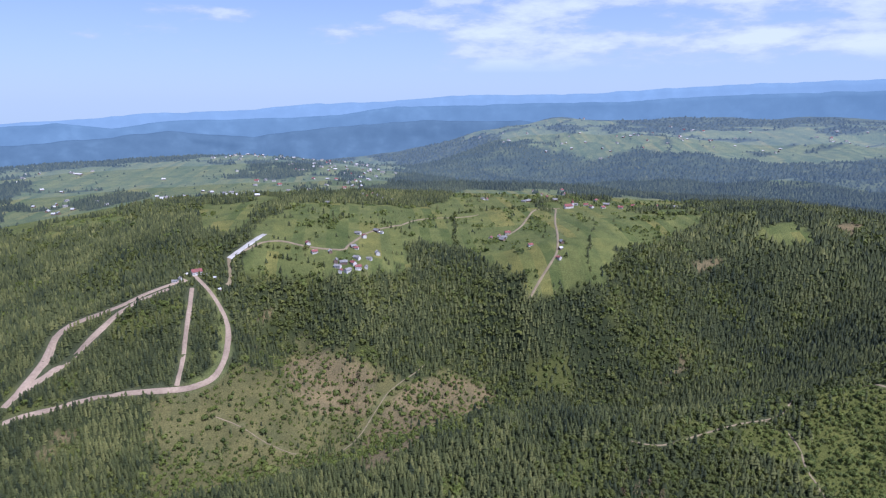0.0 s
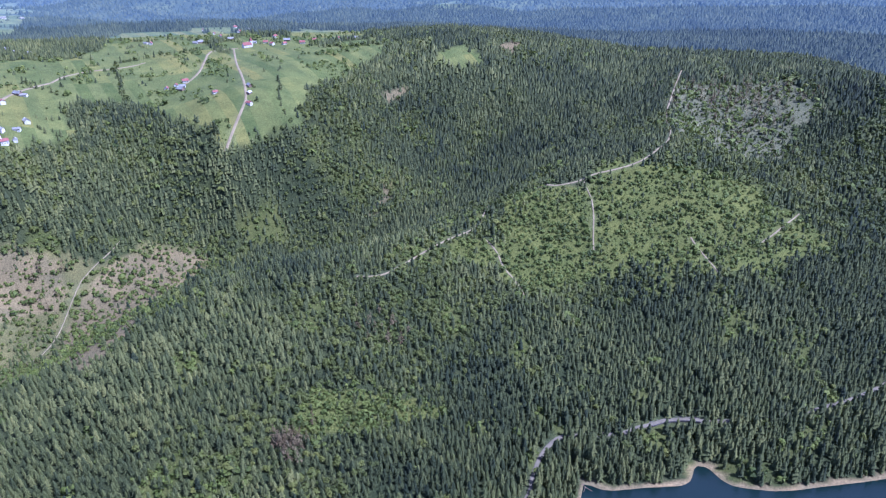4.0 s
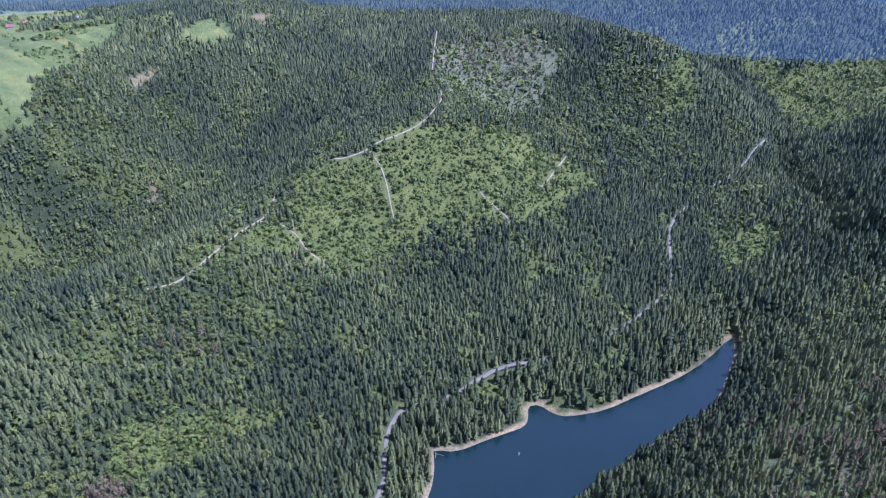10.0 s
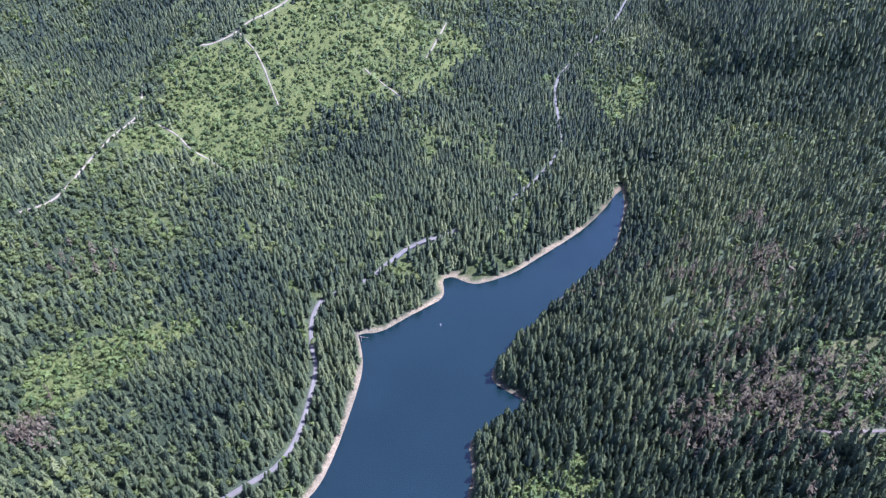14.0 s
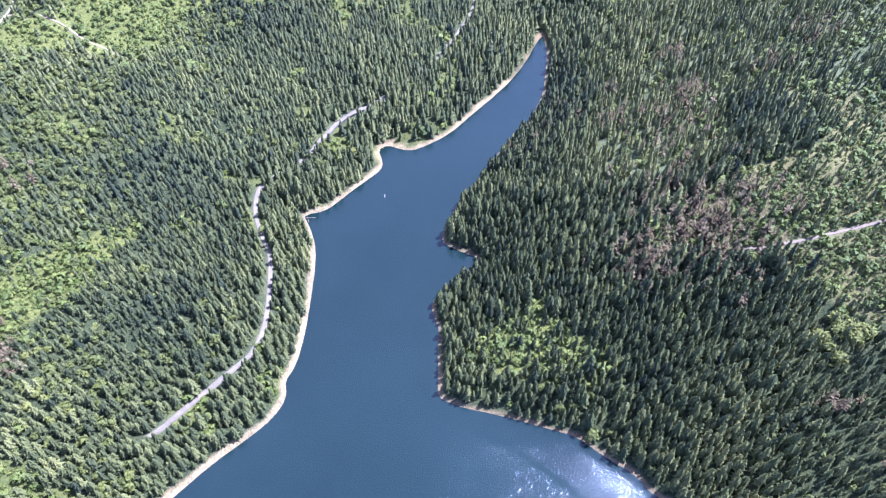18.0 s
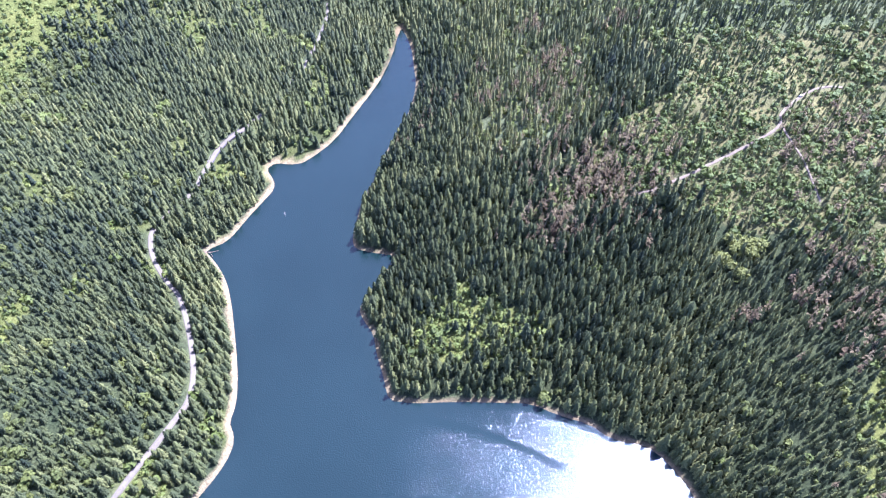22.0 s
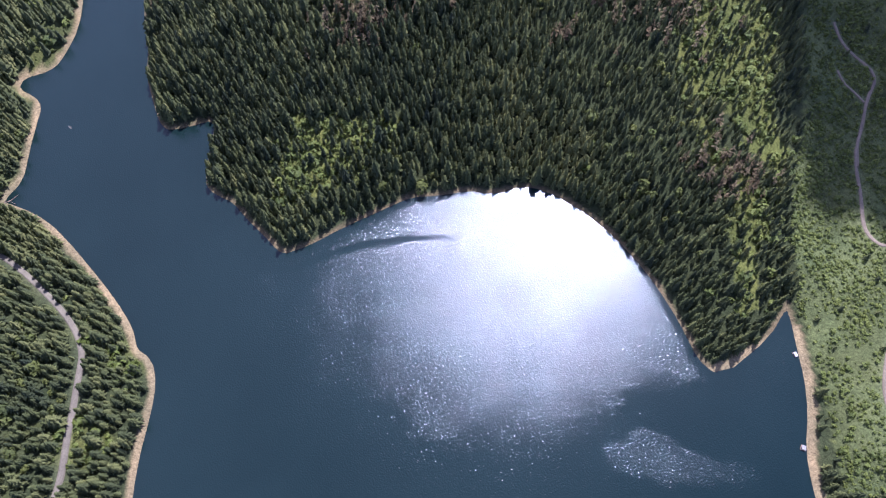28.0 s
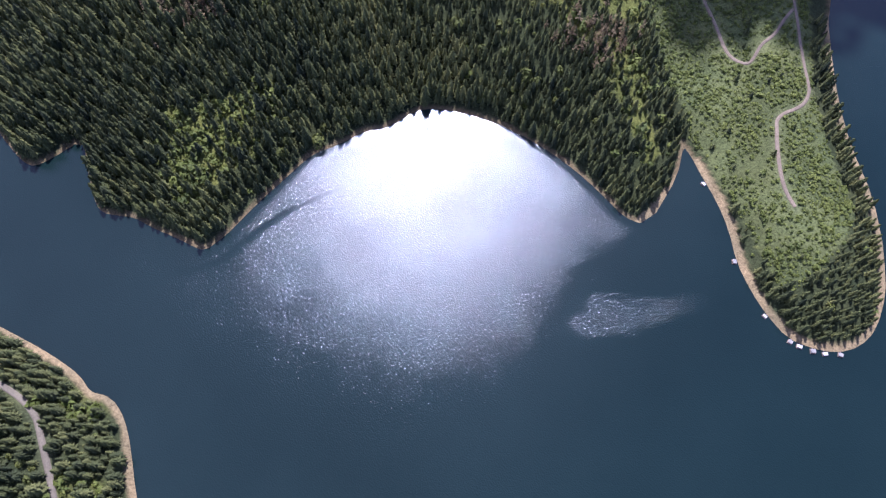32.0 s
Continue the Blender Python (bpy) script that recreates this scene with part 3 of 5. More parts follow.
def waves(x, y, size, seed, rounds=4):
    """Rolling value noise from a hashed lattice, about -1 to 1."""
    out, amp, total = np.zeros_like(x), 1.0, 0.0
    for k in range(rounds):
        u, v = x / size + 17.3 * k + seed * 3.1, y / size - 9.7 * k + seed * 5.7
        iu, iv = np.floor(u), np.floor(v)
        fu, fv = u - iu, v - iv
        fu, fv = fu * fu * (3 - 2 * fu), fv * fv * (3 - 2 * fv)

        def cell(a, b):
            s = np.sin(a * 127.1 + b * 311.7 + seed * 74.7) * 43758.5453
            return 2.0 * (s - np.floor(s)) - 1.0

        out += amp * ((cell(iu, iv) * (1 - fu) + cell(iu + 1, iv) * fu) * (1 - fv) + (cell(iu, iv + 1) * (1 - fu) + cell(iu + 1, iv + 1) * fu) * fv)
        total, amp, size = total + amp, amp * 0.5, size * 0.5
    return out / total


def rounded(points, rounds=2):
    """An open or closed line with its corners cut."""
    line = np.array(points, float)
    for _ in range(rounds):
        a, b = line[:-1], line[1:]
        mid = np.stack([0.75 * a + 0.25 * b, 0.25 * a + 0.75 * b], 1).reshape(-1, line.shape[1])
        line = np.concatenate([line[:1], mid, line[-1:]])
    return line


def inside(x, y, ring):
    ring = np.asarray(ring, float)
    hit = np.zeros(x.shape, bool)
    for (ax, ay), (bx, by) in zip(ring, np.roll(ring, -1, 0)):
        if ay != by:
            hit ^= ((ay > y) != (by > y)) & (x < (bx - ax) * (y - ay) / (by - ay) + ax)
    return hit


def off_line(x, y, line, closed=False):
    """Distance of each place from a line."""
    line = np.asarray(line, float)[:, :2]
    near = np.full(x.shape, 1e12)
    ends = np.roll(line, -1, 0) if closed else line[1:]
    for (ax, ay), (bx, by) in zip(line, ends):
        dx, dy = bx - ax, by - ay
        s = np.clip(((x - ax) * dx + (y - ay) * dy) / (dx * dx + dy * dy + 1e-9), 0, 1)
        near = np.minimum(near, (x - ax - s * dx) ** 2 + (y - ay - s * dy) ** 2)
    return np.sqrt(near)


LAKE = np.concatenate([rounded(SHORE_WEST, 1), rounded(SHORE_NORTH, 1), rounded(SHORE_EAST, 1), rounded(SHORE_COVE, 1), rounded(SHORE_POINT, 1), rounded(SHORE_FAR, 1)])


def narrow_side(x, y):
    """The lake's east bank and the point, where the beach is narrow."""
    return ((x > 40) & (y < 58)) | (y < -200)


def shore_distance(x, y):
    """Metres from the water's edge: positive on land, negative on the lake."""
    d = np.full(x.shape, 900.0)
    near = (x > -1500) & (x < 1500) & (y > -1500) & (y < 900)
    d[near] = off_line(x[near], y[near], LAKE, True)
    wet = np.zeros(x.shape, bool)
    wet[near] = inside(x[near], y[near], LAKE)
    shelf = np.where(narrow_side(x, y), 2.6, 3.4)
    return np.where(near, np.where(wet, -d, d) + shelf, d)


SPOTS = np.array([p for form in LANDFORMS for p in form], float)
_gap = np.hypot(SPOTS[:, None, 0] - SPOTS[None, :, 0], SPOTS[:, None, 1] - SPOTS[None, :, 1]) / 1000.0
_bend = np.where(_gap > 0, _gap ** 2 * np.log(_gap + 1e-9), 0.0) + 0.004 * np.eye(len(SPOTS))
_flat = np.c_[np.ones(len(SPOTS)), SPOTS[:, :2] / 1000.0]
_all = np.block([[_bend, _flat], [_flat.T, np.zeros((3, 3))]])
SHEET = np.linalg.solve(_all, np.r_[SPOTS[:, 2], np.zeros(3)])


def landform(x, y):
    """The bend of the hills through their crests and valley floors."""
    z = SHEET[-3] + SHEET[-2] * x / 1000.0 + SHEET[-1] * y / 1000.0
    for (sx, sy, _), w in zip(SPOTS, SHEET):
        r2 = ((x - sx) ** 2 + (y - sy) ** 2) / 1e6 + 1e-12
        z = z + w * 0.5 * r2 * np.log(r2)
    return z


def spurs(x, y, far):
    """Wooded spurs and side valleys beyond the meadows."""
    wild = smooth(1500, 2100, far) * smooth(-300, 500, x) * smooth(1700, 2100, y)
    return wild * 42.0 * (0.45 - np.abs(waves(x + 0.3 * y, y, 520.0, 15, 3)) * 1.6)


def ground_height(x, y, d=None):
    x, y = np.asarray(x, float), np.asarray(y, float)
    d = shore_distance(x, y) if d is None else d
    far = np.hypot(x - 40, y + 110)
    z = np.clip(landform(x, y), 4.0, 370.0) + 4.0 * waves(x, y, 130.0, 3) + smooth(900, 2500, far) * 14.0 * waves(x, y, 420.0, 5) + spurs(x, y, far)
    near = (x > 900) & (x < 2200) & (y > -700) & (y < 500)
    if near.any():
        z[near] -= 24.0 * smooth(34, 2, off_line(x[near], y[near], GULLY))
    crest = (x > 200) & (x < 1300) & (y > 350) & (y < 1000)
    if crest.any():
        z[crest] += 26.0 * np.exp(-off_line(x[crest], y[crest], RIDGE_LINE) / 60.0)
    z = np.maximum(z, 5.0)
    bank = np.where(d < 7, 0.25 * d, 1.75 + 0.55 * (d - 7)) * (1 + 0.15 * waves(x, y, 40.0, 8, 2))
    bank = np.maximum(bank, 1e-3) + 900.0 * smooth(380, 560, d)
    land = (bank ** -3.0 + z ** -3.0) ** (-1.0 / 3.0)
    return np.where(d > 0, land, -np.minimum(-0.3 * d, 20.0))


# ---- mesh helpers ----
def raw_mesh(name, verts, tris, tone=None, smooth_faces=False):
    """A triangle mesh from arrays, with an optional tone for each corner point."""
    me = bpy.data.meshes.new(name)
    me.vertices.add(len(verts))
    me.vertices.foreach_set("co", np.ascontiguousarray(verts, np.float32).ravel())
    me.loops.add(len(tris) * 3)
    me.loops.foreach_set("vertex_index", np.ascontiguousarray(tris, np.int32).ravel())
    me.polygons.add(len(tris))
    me.polygons.foreach_set("loop_start", np.arange(0, len(tris) * 3, 3, dtype=np.int32))
    me.polygons.foreach_set("use_smooth", np.full(len(tris), smooth_faces))
    if tone is not None:
        me.attributes.new("tone", "FLOAT", "POINT").data.foreach_set("value", np.ascontiguousarray(tone, np.float32))
    me.update()
    return me


def part(name, bm, mat, parent=None, label=""):
    """Links a bmesh as one mesh object, under a thing or a part where one is given."""
    me = bpy.data.meshes.new(name)
    bm.to_mesh(me)
    bm.free()
    me.materials.append(mat)
    ob = new(name, me)
    ob.parent = parent
    return tagged(ob, label)


def box(x0, y0, z0, x1, y1, z1, bm=None):
    bm = bm or bmesh.new()
    v = [bm.verts.new(p) for p in ((x0, y0, z0), (x1, y0, z0), (x1, y1, z0), (x0, y1, z0), (x0, y0, z1), (x1, y0, z1), (x1, y1, z1), (x0, y1, z1))]
    for f in ((3, 2, 1, 0), (4, 5, 6, 7), (0, 1, 5, 4), (1, 2, 6, 5), (2, 3, 7, 6), (3, 0, 4, 7)):
        bm.faces.new([v[i] for i in f])
    return bm


# ---- what covers the ground ----
RNG = np.random.default_rng(7)
PATHS = [(ROAD, 1.9), (RIDGE_TRAIL, 1.1), (DOWN_TRAIL, 1.1), (CLEARING_TRAIL, 1.0), (SCRUB_TRAIL, 1.2), (UPPER_TRAIL, 1.0), (VALLEY_TRAIL, 0.6), (PISTE_LOOP, 3.4), (PISTE_MIDDLE, 3.1),
         (PISTE_LEFT, 5.0), (PISTE_OUTER, 4.2), (WHITE_ROAD, 5.0), (LODGE_ROAD, 3.0), (FARM_PATH, 2.0), (BARN_PATH, 2.2), (VILLAGE_ROAD, 2.5), (PLATEAU_ROAD, 2.0),
         (EAST_TRACK, 1.25), (EAST_SPUR, 0.9), (POINT_TRACK, 1.4), (POINT_SPUR, 1.3), (POINT_SPUR_B, 1.0)]


def near_path(x, y, span=True):
    """Metres from the edge of the nearest road or track."""
    out = np.full(x.shape, 999.0)
    for line, half in PATHS:
        line = np.asarray(line, float)
        lo, hi = line.min(0) - 40, line.max(0) + 40
        k = (x > lo[0]) & (x < hi[0]) & (y > lo[1]) & (y < hi[1])
        if k.any():
            out[k] = np.minimum(out[k], off_line(x[k], y[k], rounded(line, 1)) - half * (1.9 if half > 3 else 1.0))
    if span:
        out = np.minimum(out, off_line(x, y, np.asarray(BRIDGE, float) + (4, -5)) - 5.5)
    return out


def area(x, y, ring, rough=14.0, seed=1):
    """1 inside a ring whose border wavers, 0 outside."""
    ring = np.asarray(ring, float)
    far = max(1.0, np.hypot(*(ring.mean(0) - (40, -110))) / 700.0)
    xx, yy = x + far * rough * waves(x, y, 60.0 * far, seed, 3), y + far * rough * waves(x, y, 60.0 * far, seed + 11, 3)
    out = np.zeros(x.shape)
    lo, hi = ring.min(0) - 80 * far, ring.max(0) + 80 * far
    k = (x > lo[0]) & (x < hi[0]) & (y > lo[1]) & (y < hi[1])
    out[k] = inside(xx[k], yy[k], ring)
    return out


def covers(x, y):
    """Shares of meadow, scrub and felled land at each place; the rest is spruce forest."""
    meadow = np.maximum.reduce([area(x, y, NORTH_MEADOW, 8), area(x, y, POINT_MEADOW, 5), area(x, y, HIGH_GLADE, 8), area(x, y, PISTE_GRASS, 3), area(x, y, LEFT_PLATEAU, 20), area(x, y, FAR_PLATEAU_R, 30), *(area(x, y, g, 12) for g in FAR_GLADES)])
    far = np.hypot(x - 40, y + 110)
    woods = ((waves(x, y, 260.0, 21) > 0.3) | (np.abs(waves(x, y, 330.0, 24, 3)) < 0.035)) & (far > 1500)
    meadow = np.where(woods, 0.0, meadow)
    scrub = np.maximum.reduce([area(x, y, r, 24 if k else 52, k) for k, r in enumerate((RIDGE_SCRUB, BANK_SCRUB, POINT_SCRUB, HILL_SCRUB, EDGE_SCRUB, VALLEY_SCRUB, GREEN_STRIP, RIDGE_FELLED, FAR_BANK, GULLY_SCRUB))])
    felled = np.maximum.reduce([area(x, y, r, 12, 30 + k) for k, r in enumerate((FELLED_A, FELLED_B, QUARRY, CLEARED_SPOT, *BARE_SPOTS))])
    return meadow, scrub * (1 - meadow), felled * (1 - meadow)


def ground_sheet():
    """One sheet of ground out to the horizon, finer near the lake."""
    cx, cy, around = 40.0, -110.0, 560
    radii = np.r_[80.0, np.geomspace(150.0, 4650.0, 310)]
    turn = np.arange(around) * 2 * np.pi / around
    r, a = np.meshgrid(radii, turn, indexing="ij")
    x, y = (cx + r * np.sin(a)).ravel(), (cy + r * np.cos(a)).ravel()
    d = shore_distance(x, y)
    z = ground_height(x, y, d)
    n = len(radii)
    i, j = np.meshgrid(np.arange(n - 1), np.arange(around), indexing="ij")
    p, q = i * around + j, i * around + (j + 1) % around
    quads = np.stack([p, p + around, q + around, q], -1).reshape(-1, 4)
    tris = np.concatenate([quads[:, [0, 1, 2]], quads[:, [0, 2, 3]]])
    verts = np.concatenate([np.c_[x, y, z], [[cx, cy, -20.0]]])
    ring = np.arange(around)
    tris = np.concatenate([tris, np.stack([np.full(around, len(verts) - 1), ring, np.roll(ring, -1)], -1)])
    me = raw_mesh("ground", verts, tris[:, ::-1], None, True)
    meadow, scrub, felled = covers(x, y)
    forest, grass = np.array([0.042, 0.048, 0.018]), np.array([0.118, 0.126, 0.034])
    bush, earth, beach = np.array([0.1, 0.104, 0.022]), np.array([0.17, 0.13, 0.058]), np.array([0.225, 0.165, 0.08])
    col = np.tile(forest, (len(x), 1))
    glade = (smooth(0.05, 0.4, waves(x, y, 48.0, 72, 3)) * smooth(60, 160, y))[:, None]
    col = col * (1 - glade) + np.array([0.08, 0.084, 0.02]) * glade
    shade = waves(x, y, 35.0, 40)[:, None]
    # paler floor of the thin wood, part of it haze put into colour
    pale = area(x, y, THIN_WOOD, 30, 17)[:, None]
    col = col * (1 - pale) + np.array([0.085, 0.092, 0.038]) * (1 + 0.4 * shade) * pale
    olive = ((area(x, y, VALLEY_SCRUB, 24, 5) + area(x, y, HILL_SCRUB, 24, 3)) > 0.5)[:, None]
    for share, c in ((scrub, np.where(olive, np.array([0.118, 0.106, 0.036]), bush) * (1 + 0.3 * shade)), (felled, earth * (1 + 0.3 * shade)), (meadow, grass * (1 + 0.12 * shade))):
        col = col * (1 - share[:, None]) + c * share[:, None]
    bare = (area(x, y, RIDGE_FELLED, 24, 7) * scrub)[:, None]
    col = col * (1 - bare) + np.array([0.118, 0.112, 0.056]) * (1 + 0.4 * shade) * bare
    rough_grass = inside(x, y, POINT_MEADOW)[:, None]
    col = np.where(rough_grass & (meadow[:, None] > 0.5), np.array([0.088, 0.098, 0.032]) * (1 + 0.4 * shade), col)
    tip = (y < -262) & (x < 45)
    broad = np.where(narrow_side(x, y) & ~tip, 3.2, np.where(tip, 6.0, 4.8))
    sand = smooth(broad + 1.2, broad - 1.2, d + 1.5 * waves(x, y, 12.0, 43, 2))
    # narrow beach darkened: stones, and shade of the bank trees put into colour
    stony_shade = np.where(narrow_side(x, y) & ~tip, 0.62, 1.0)[:, None]
    col = col * (1 - sand[:, None]) + stony_shade * beach * (1 + 0.15 * shade) * sand[:, None]
    verge = smooth(4.0, 0.0, near_path(x, y, False)) * 0.28 * (d > 12)
    col = col * (1 - verge[:, None]) + np.array([0.15, 0.15, 0.075]) * verge[:, None]
    rgba = np.concatenate([np.c_[np.clip(col, 0, 1), np.ones(len(x))], [[0.03, 0.04, 0.03, 1]]])
    me.color_attributes.new("cover", "FLOAT_COLOR", "POINT").data.foreach_set("color", rgba.astype(np.float32).ravel())
    me.attributes.new("mown", "FLOAT", "POINT").data.foreach_set("value", np.r_[np.where(inside(x, y, POINT_MEADOW), 0.0, meadow), 0.0].astype(np.float32))
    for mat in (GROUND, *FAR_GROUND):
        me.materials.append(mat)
    # rings past 1750 m take the ground materials with haze as emission
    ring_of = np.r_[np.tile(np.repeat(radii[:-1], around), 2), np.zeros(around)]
    me.polygons.foreach_set("material_index", np.searchsorted([at for at, _ in HAZE_STEPS], ring_of, "right").astype(np.int32))
    return tagged(new("ground", me), "wooded hills and mown meadows round a mountain lake", "ground", kind="structure")


ground_sheet()


def water_sheet():
    """The lake's level surface; wind ruffles it in some places and leaves it calm in others."""
    gx = np.r_[-1000, np.arange(-360, 195, 5.0), np.arange(196, 300, 1.6), np.arange(304, 900, 5.0), 1100]
    gy = np.r_[-1000, np.arange(-620, -160, 5.0), np.arange(-158, 60, 2.5), np.arange(62, 270, 5.0), 600]
    x, y = (v.ravel() for v in np.meshgrid(gx, gy))
    xx, yy = x + 14 * waves(x, y, 30.0, 95, 3), y + 14 * waves(x, y, 30.0, 96, 3)
    edge = np.where(inside(xx, yy, RUFFLED), 1, -1) * off_line(x, y, RUFFLED, True)
    reach = 26 + 84 * smooth(45, 130, np.hypot(x - 20, y + 230))
    wind = smooth(-1, 0.4, edge / reach) * (1 + 0.25 * waves(x, 0.6 * y, 16.0, 99, 2))
    wind = np.maximum(wind, np.where(inside(xx, yy, GUST), 1.35 + 0.3 * waves(x, y, 18.0, 94, 2), 0.0))
    wind = np.maximum(wind, 0.45 + 0.25 * waves(x, y, 80.0, 97, 3))
    trail = off_line(x + 2 * waves(x, y, 12.0, 98, 2), y, rounded(WAKE, 2))
    wind = wind * (1 - 0.75 * smooth(4.0, 1.2, trail)) * (1 - 0.8 * smooth(9, 2, -shore_distance(x, y)))
    n, k = len(gy), len(gx)
    i, j = np.meshgrid(np.arange(n - 1), np.arange(k - 1), indexing="ij")
    p = (i * k + j).ravel()
    me = raw_mesh("water", np.c_[x, y, 0 * x], np.concatenate([np.stack([p, p + 1, p + k + 1], -1), np.stack([p, p + k + 1, p + k], -1)]), None, True)
    me.attributes.new("ruffle", "FLOAT", "POINT").data.foreach_set("value", np.clip(wind, 0, 1.6).astype(np.float32))
    me.materials.append(WATER)
    return tagged(new("water", me), "dark blue wind-ruffled reservoir water between wooded banks", "lake", kind="structure")


water_sheet()


# ---- roads and tracks ----
def strip(name, points, half, mat, label, lift=0.35, rounds=2, kind="road"):
    """A ribbon laid on the ground, with edges that turn down into it."""
    line = rounded(points, rounds)
    step = np.r_[0, np.cumsum(np.hypot(*np.diff(line, axis=0).T))]
    at = np.arange(0, step[-1], max(3.0, half * 1.2))
    line = np.c_[np.interp(at, step, line[:, 0]), np.interp(at, step, line[:, 1])]
    way = np.gradient(line, axis=0)
    way /= np.hypot(*way.T)[:, None] + 1e-9
    side = np.c_[-way[:, 1], way[:, 0]]
    wob = 1 + 0.12 * waves(line[:, 0], line[:, 1], 20.0, 50, 2) * (mat is not ASPHALT)
    verts = []
    level = ground_height(line[:, 0], line[:, 1])
    for off, drop in ((-1.25, -1.6), (-1.0, 0.0), (-0.35, 0.1), (0.35, 0.1), (1.0, 0.0), (1.25, -1.6)):
        p = line + side * (off * half * wob)[:, None]
        z = ground_height(p[:, 0], p[:, 1])
        verts.append(np.c_[p, np.maximum(z, 0.6 * level + 0.4 * z) + lift + drop])
    n, k = len(line), len(verts)
    v = np.stack(verts, 1).reshape(-1, 3)
    i, j = np.meshgrid(np.arange(n - 1), np.arange(k - 1), indexing="ij")
    p = (i * k + j).ravel()
    tris = np.concatenate([np.stack([p, p + k, p + k + 1], -1), np.stack([p, p + k + 1, p + 1], -1)])
    me = raw_mesh(name, v, tris[:, ::-1], None, True)
    me.materials.append(mat)
    return tagged(new(name, me), label, kind, kind="structure")


strip("road", ROAD, 1.9, ASPHALT, "narrow pale asphalt road winding along the wooded lake bank", 0.5)
for line, half in PATHS[1:7]:
    strip("dirt_track", line, half, TRACK, "pale rutted dirt track along the cleared ridge", kind="track")
for line, half in PATHS[7:11]:
    strip("ski_piste", line, half, SAND, "bare sandy ski run cut through spruce forest", kind="piste")
strip("parking_road", WHITE_ROAD, 4.6, PALE_GRAVEL, "broad pale gravelled road beside the mountain lodge", kind="road")
for line, half in PATHS[12:17]:
    strip("field_track", line, half, TRACK, "pale gravel lane between green meadows", kind="track")
for line, half in PATHS[17:]:
    strip("forest_track", line, half, GRAVEL, "worn beige dirt track through scrub and grass", kind="track")


# ---- trees ----
def spruce_shape(tiers, spokes, seed, girth=0.15, full=0.5):
    """A spruce of unit height: drooping, ragged tiers of branches on a stem."""
    r = np.random.default_rng(seed)
    verts, tris = [], []
    for k in range(tiers):
        top = 1.0 - 0.86 * k / tiers
        low = max(0.05, 1.0 - 0.86 * (k + 1.25) / tiers - 0.03)
        wide = girth * (1.0 - (low - 0.05) / 0.98) ** 0.55 * r.uniform(0.9, 1.1)
        n, base = len(verts), r.uniform(0, 6.28)
        verts.append((r.normal(0, 0.004), r.normal(0, 0.004), top))
        for s in range(spokes * 2):
            a = base + np.pi * s / spokes + r.normal(0, 0.12)
            out = wide * (r.uniform(0.85, 1.2) if s % 2 == 0 else r.uniform(0.9, 1.2) * full)
            verts.append((out * np.cos(a), out * np.sin(a), low + (0.0 if s % 2 == 0 else 0.05) + r.normal(0, 0.012)))
        for s in range(spokes * 2):
            tris.append((n, n + 1 + s, n + 1 + (s + 1) % (spokes * 2)))
    return np.array(verts), np.array(tris)


def clump_shape(blobs, seed):
    """A broad-leaved crown of unit height: overlapping sprays of leaves round a domed outline."""
    r = np.random.default_rng(seed)
    n = 10 + 8 * blobs
    up = r.uniform(-0.25, 1.0, n)
    turn = 2.4 * np.arange(n) + r.normal(0, 0.25, n)
    flat = np.sqrt(1 - up ** 2)
    out = np.c_[flat * np.cos(turn), flat * np.sin(turn), up]
    bulge = 1 + 0.22 * np.sin(2 * turn + seed) * flat
    mid = out * (r.uniform(0.78, 1.08, n) * bulge)[:, None] * [0.48, 0.48, 0.5] + [0, 0, 0.45]
    across = np.cross(out, r.normal(0, 1, (n, 3)))
    across /= np.linalg.norm(across, axis=1)[:, None]
    along = np.cross(out, across)
    span = (1.25 / np.sqrt(n)) * r.uniform(0.8, 1.3, (n, 1))
    tilt = out * r.normal(0, 0.09, (n, 1))
    verts = np.concatenate([mid + along * span + tilt, mid - 0.5 * along * span + 0.87 * across * span, mid - 0.5 * along * span - 0.87 * across * span - tilt])
    k = np.arange(n)
    return verts, np.stack([k, k + n, k + 2 * n], -1)


def dead_shape(seed):
    """A bare dead spruce: a thin stem with sparse drooping twigs."""
    r = np.random.default_rng(seed)
    verts, tris = [(0.012, 0, 0), (-0.008, 0.01, 0), (-0.008, -0.01, 0), (0, 0, 1)], [(0, 1, 3), (1, 2, 3), (2, 0, 3)]
    for k in range(26):
        h, a = r.uniform(0.25, 0.95), r.uniform(0, 6.28)
        w = 0.17 * (1.05 - h) + 0.015
        n = len(verts)
        verts += [(0, 0, h + 0.03), (w * np.cos(a - 0.25), w * np.sin(a - 0.25), h - 0.03), (w * np.cos(a + 0.25), w * np.sin(a + 0.25), h - 0.05)]
        tris.append((n, n + 1, n + 2))
    return np.array(verts), np.array(tris)


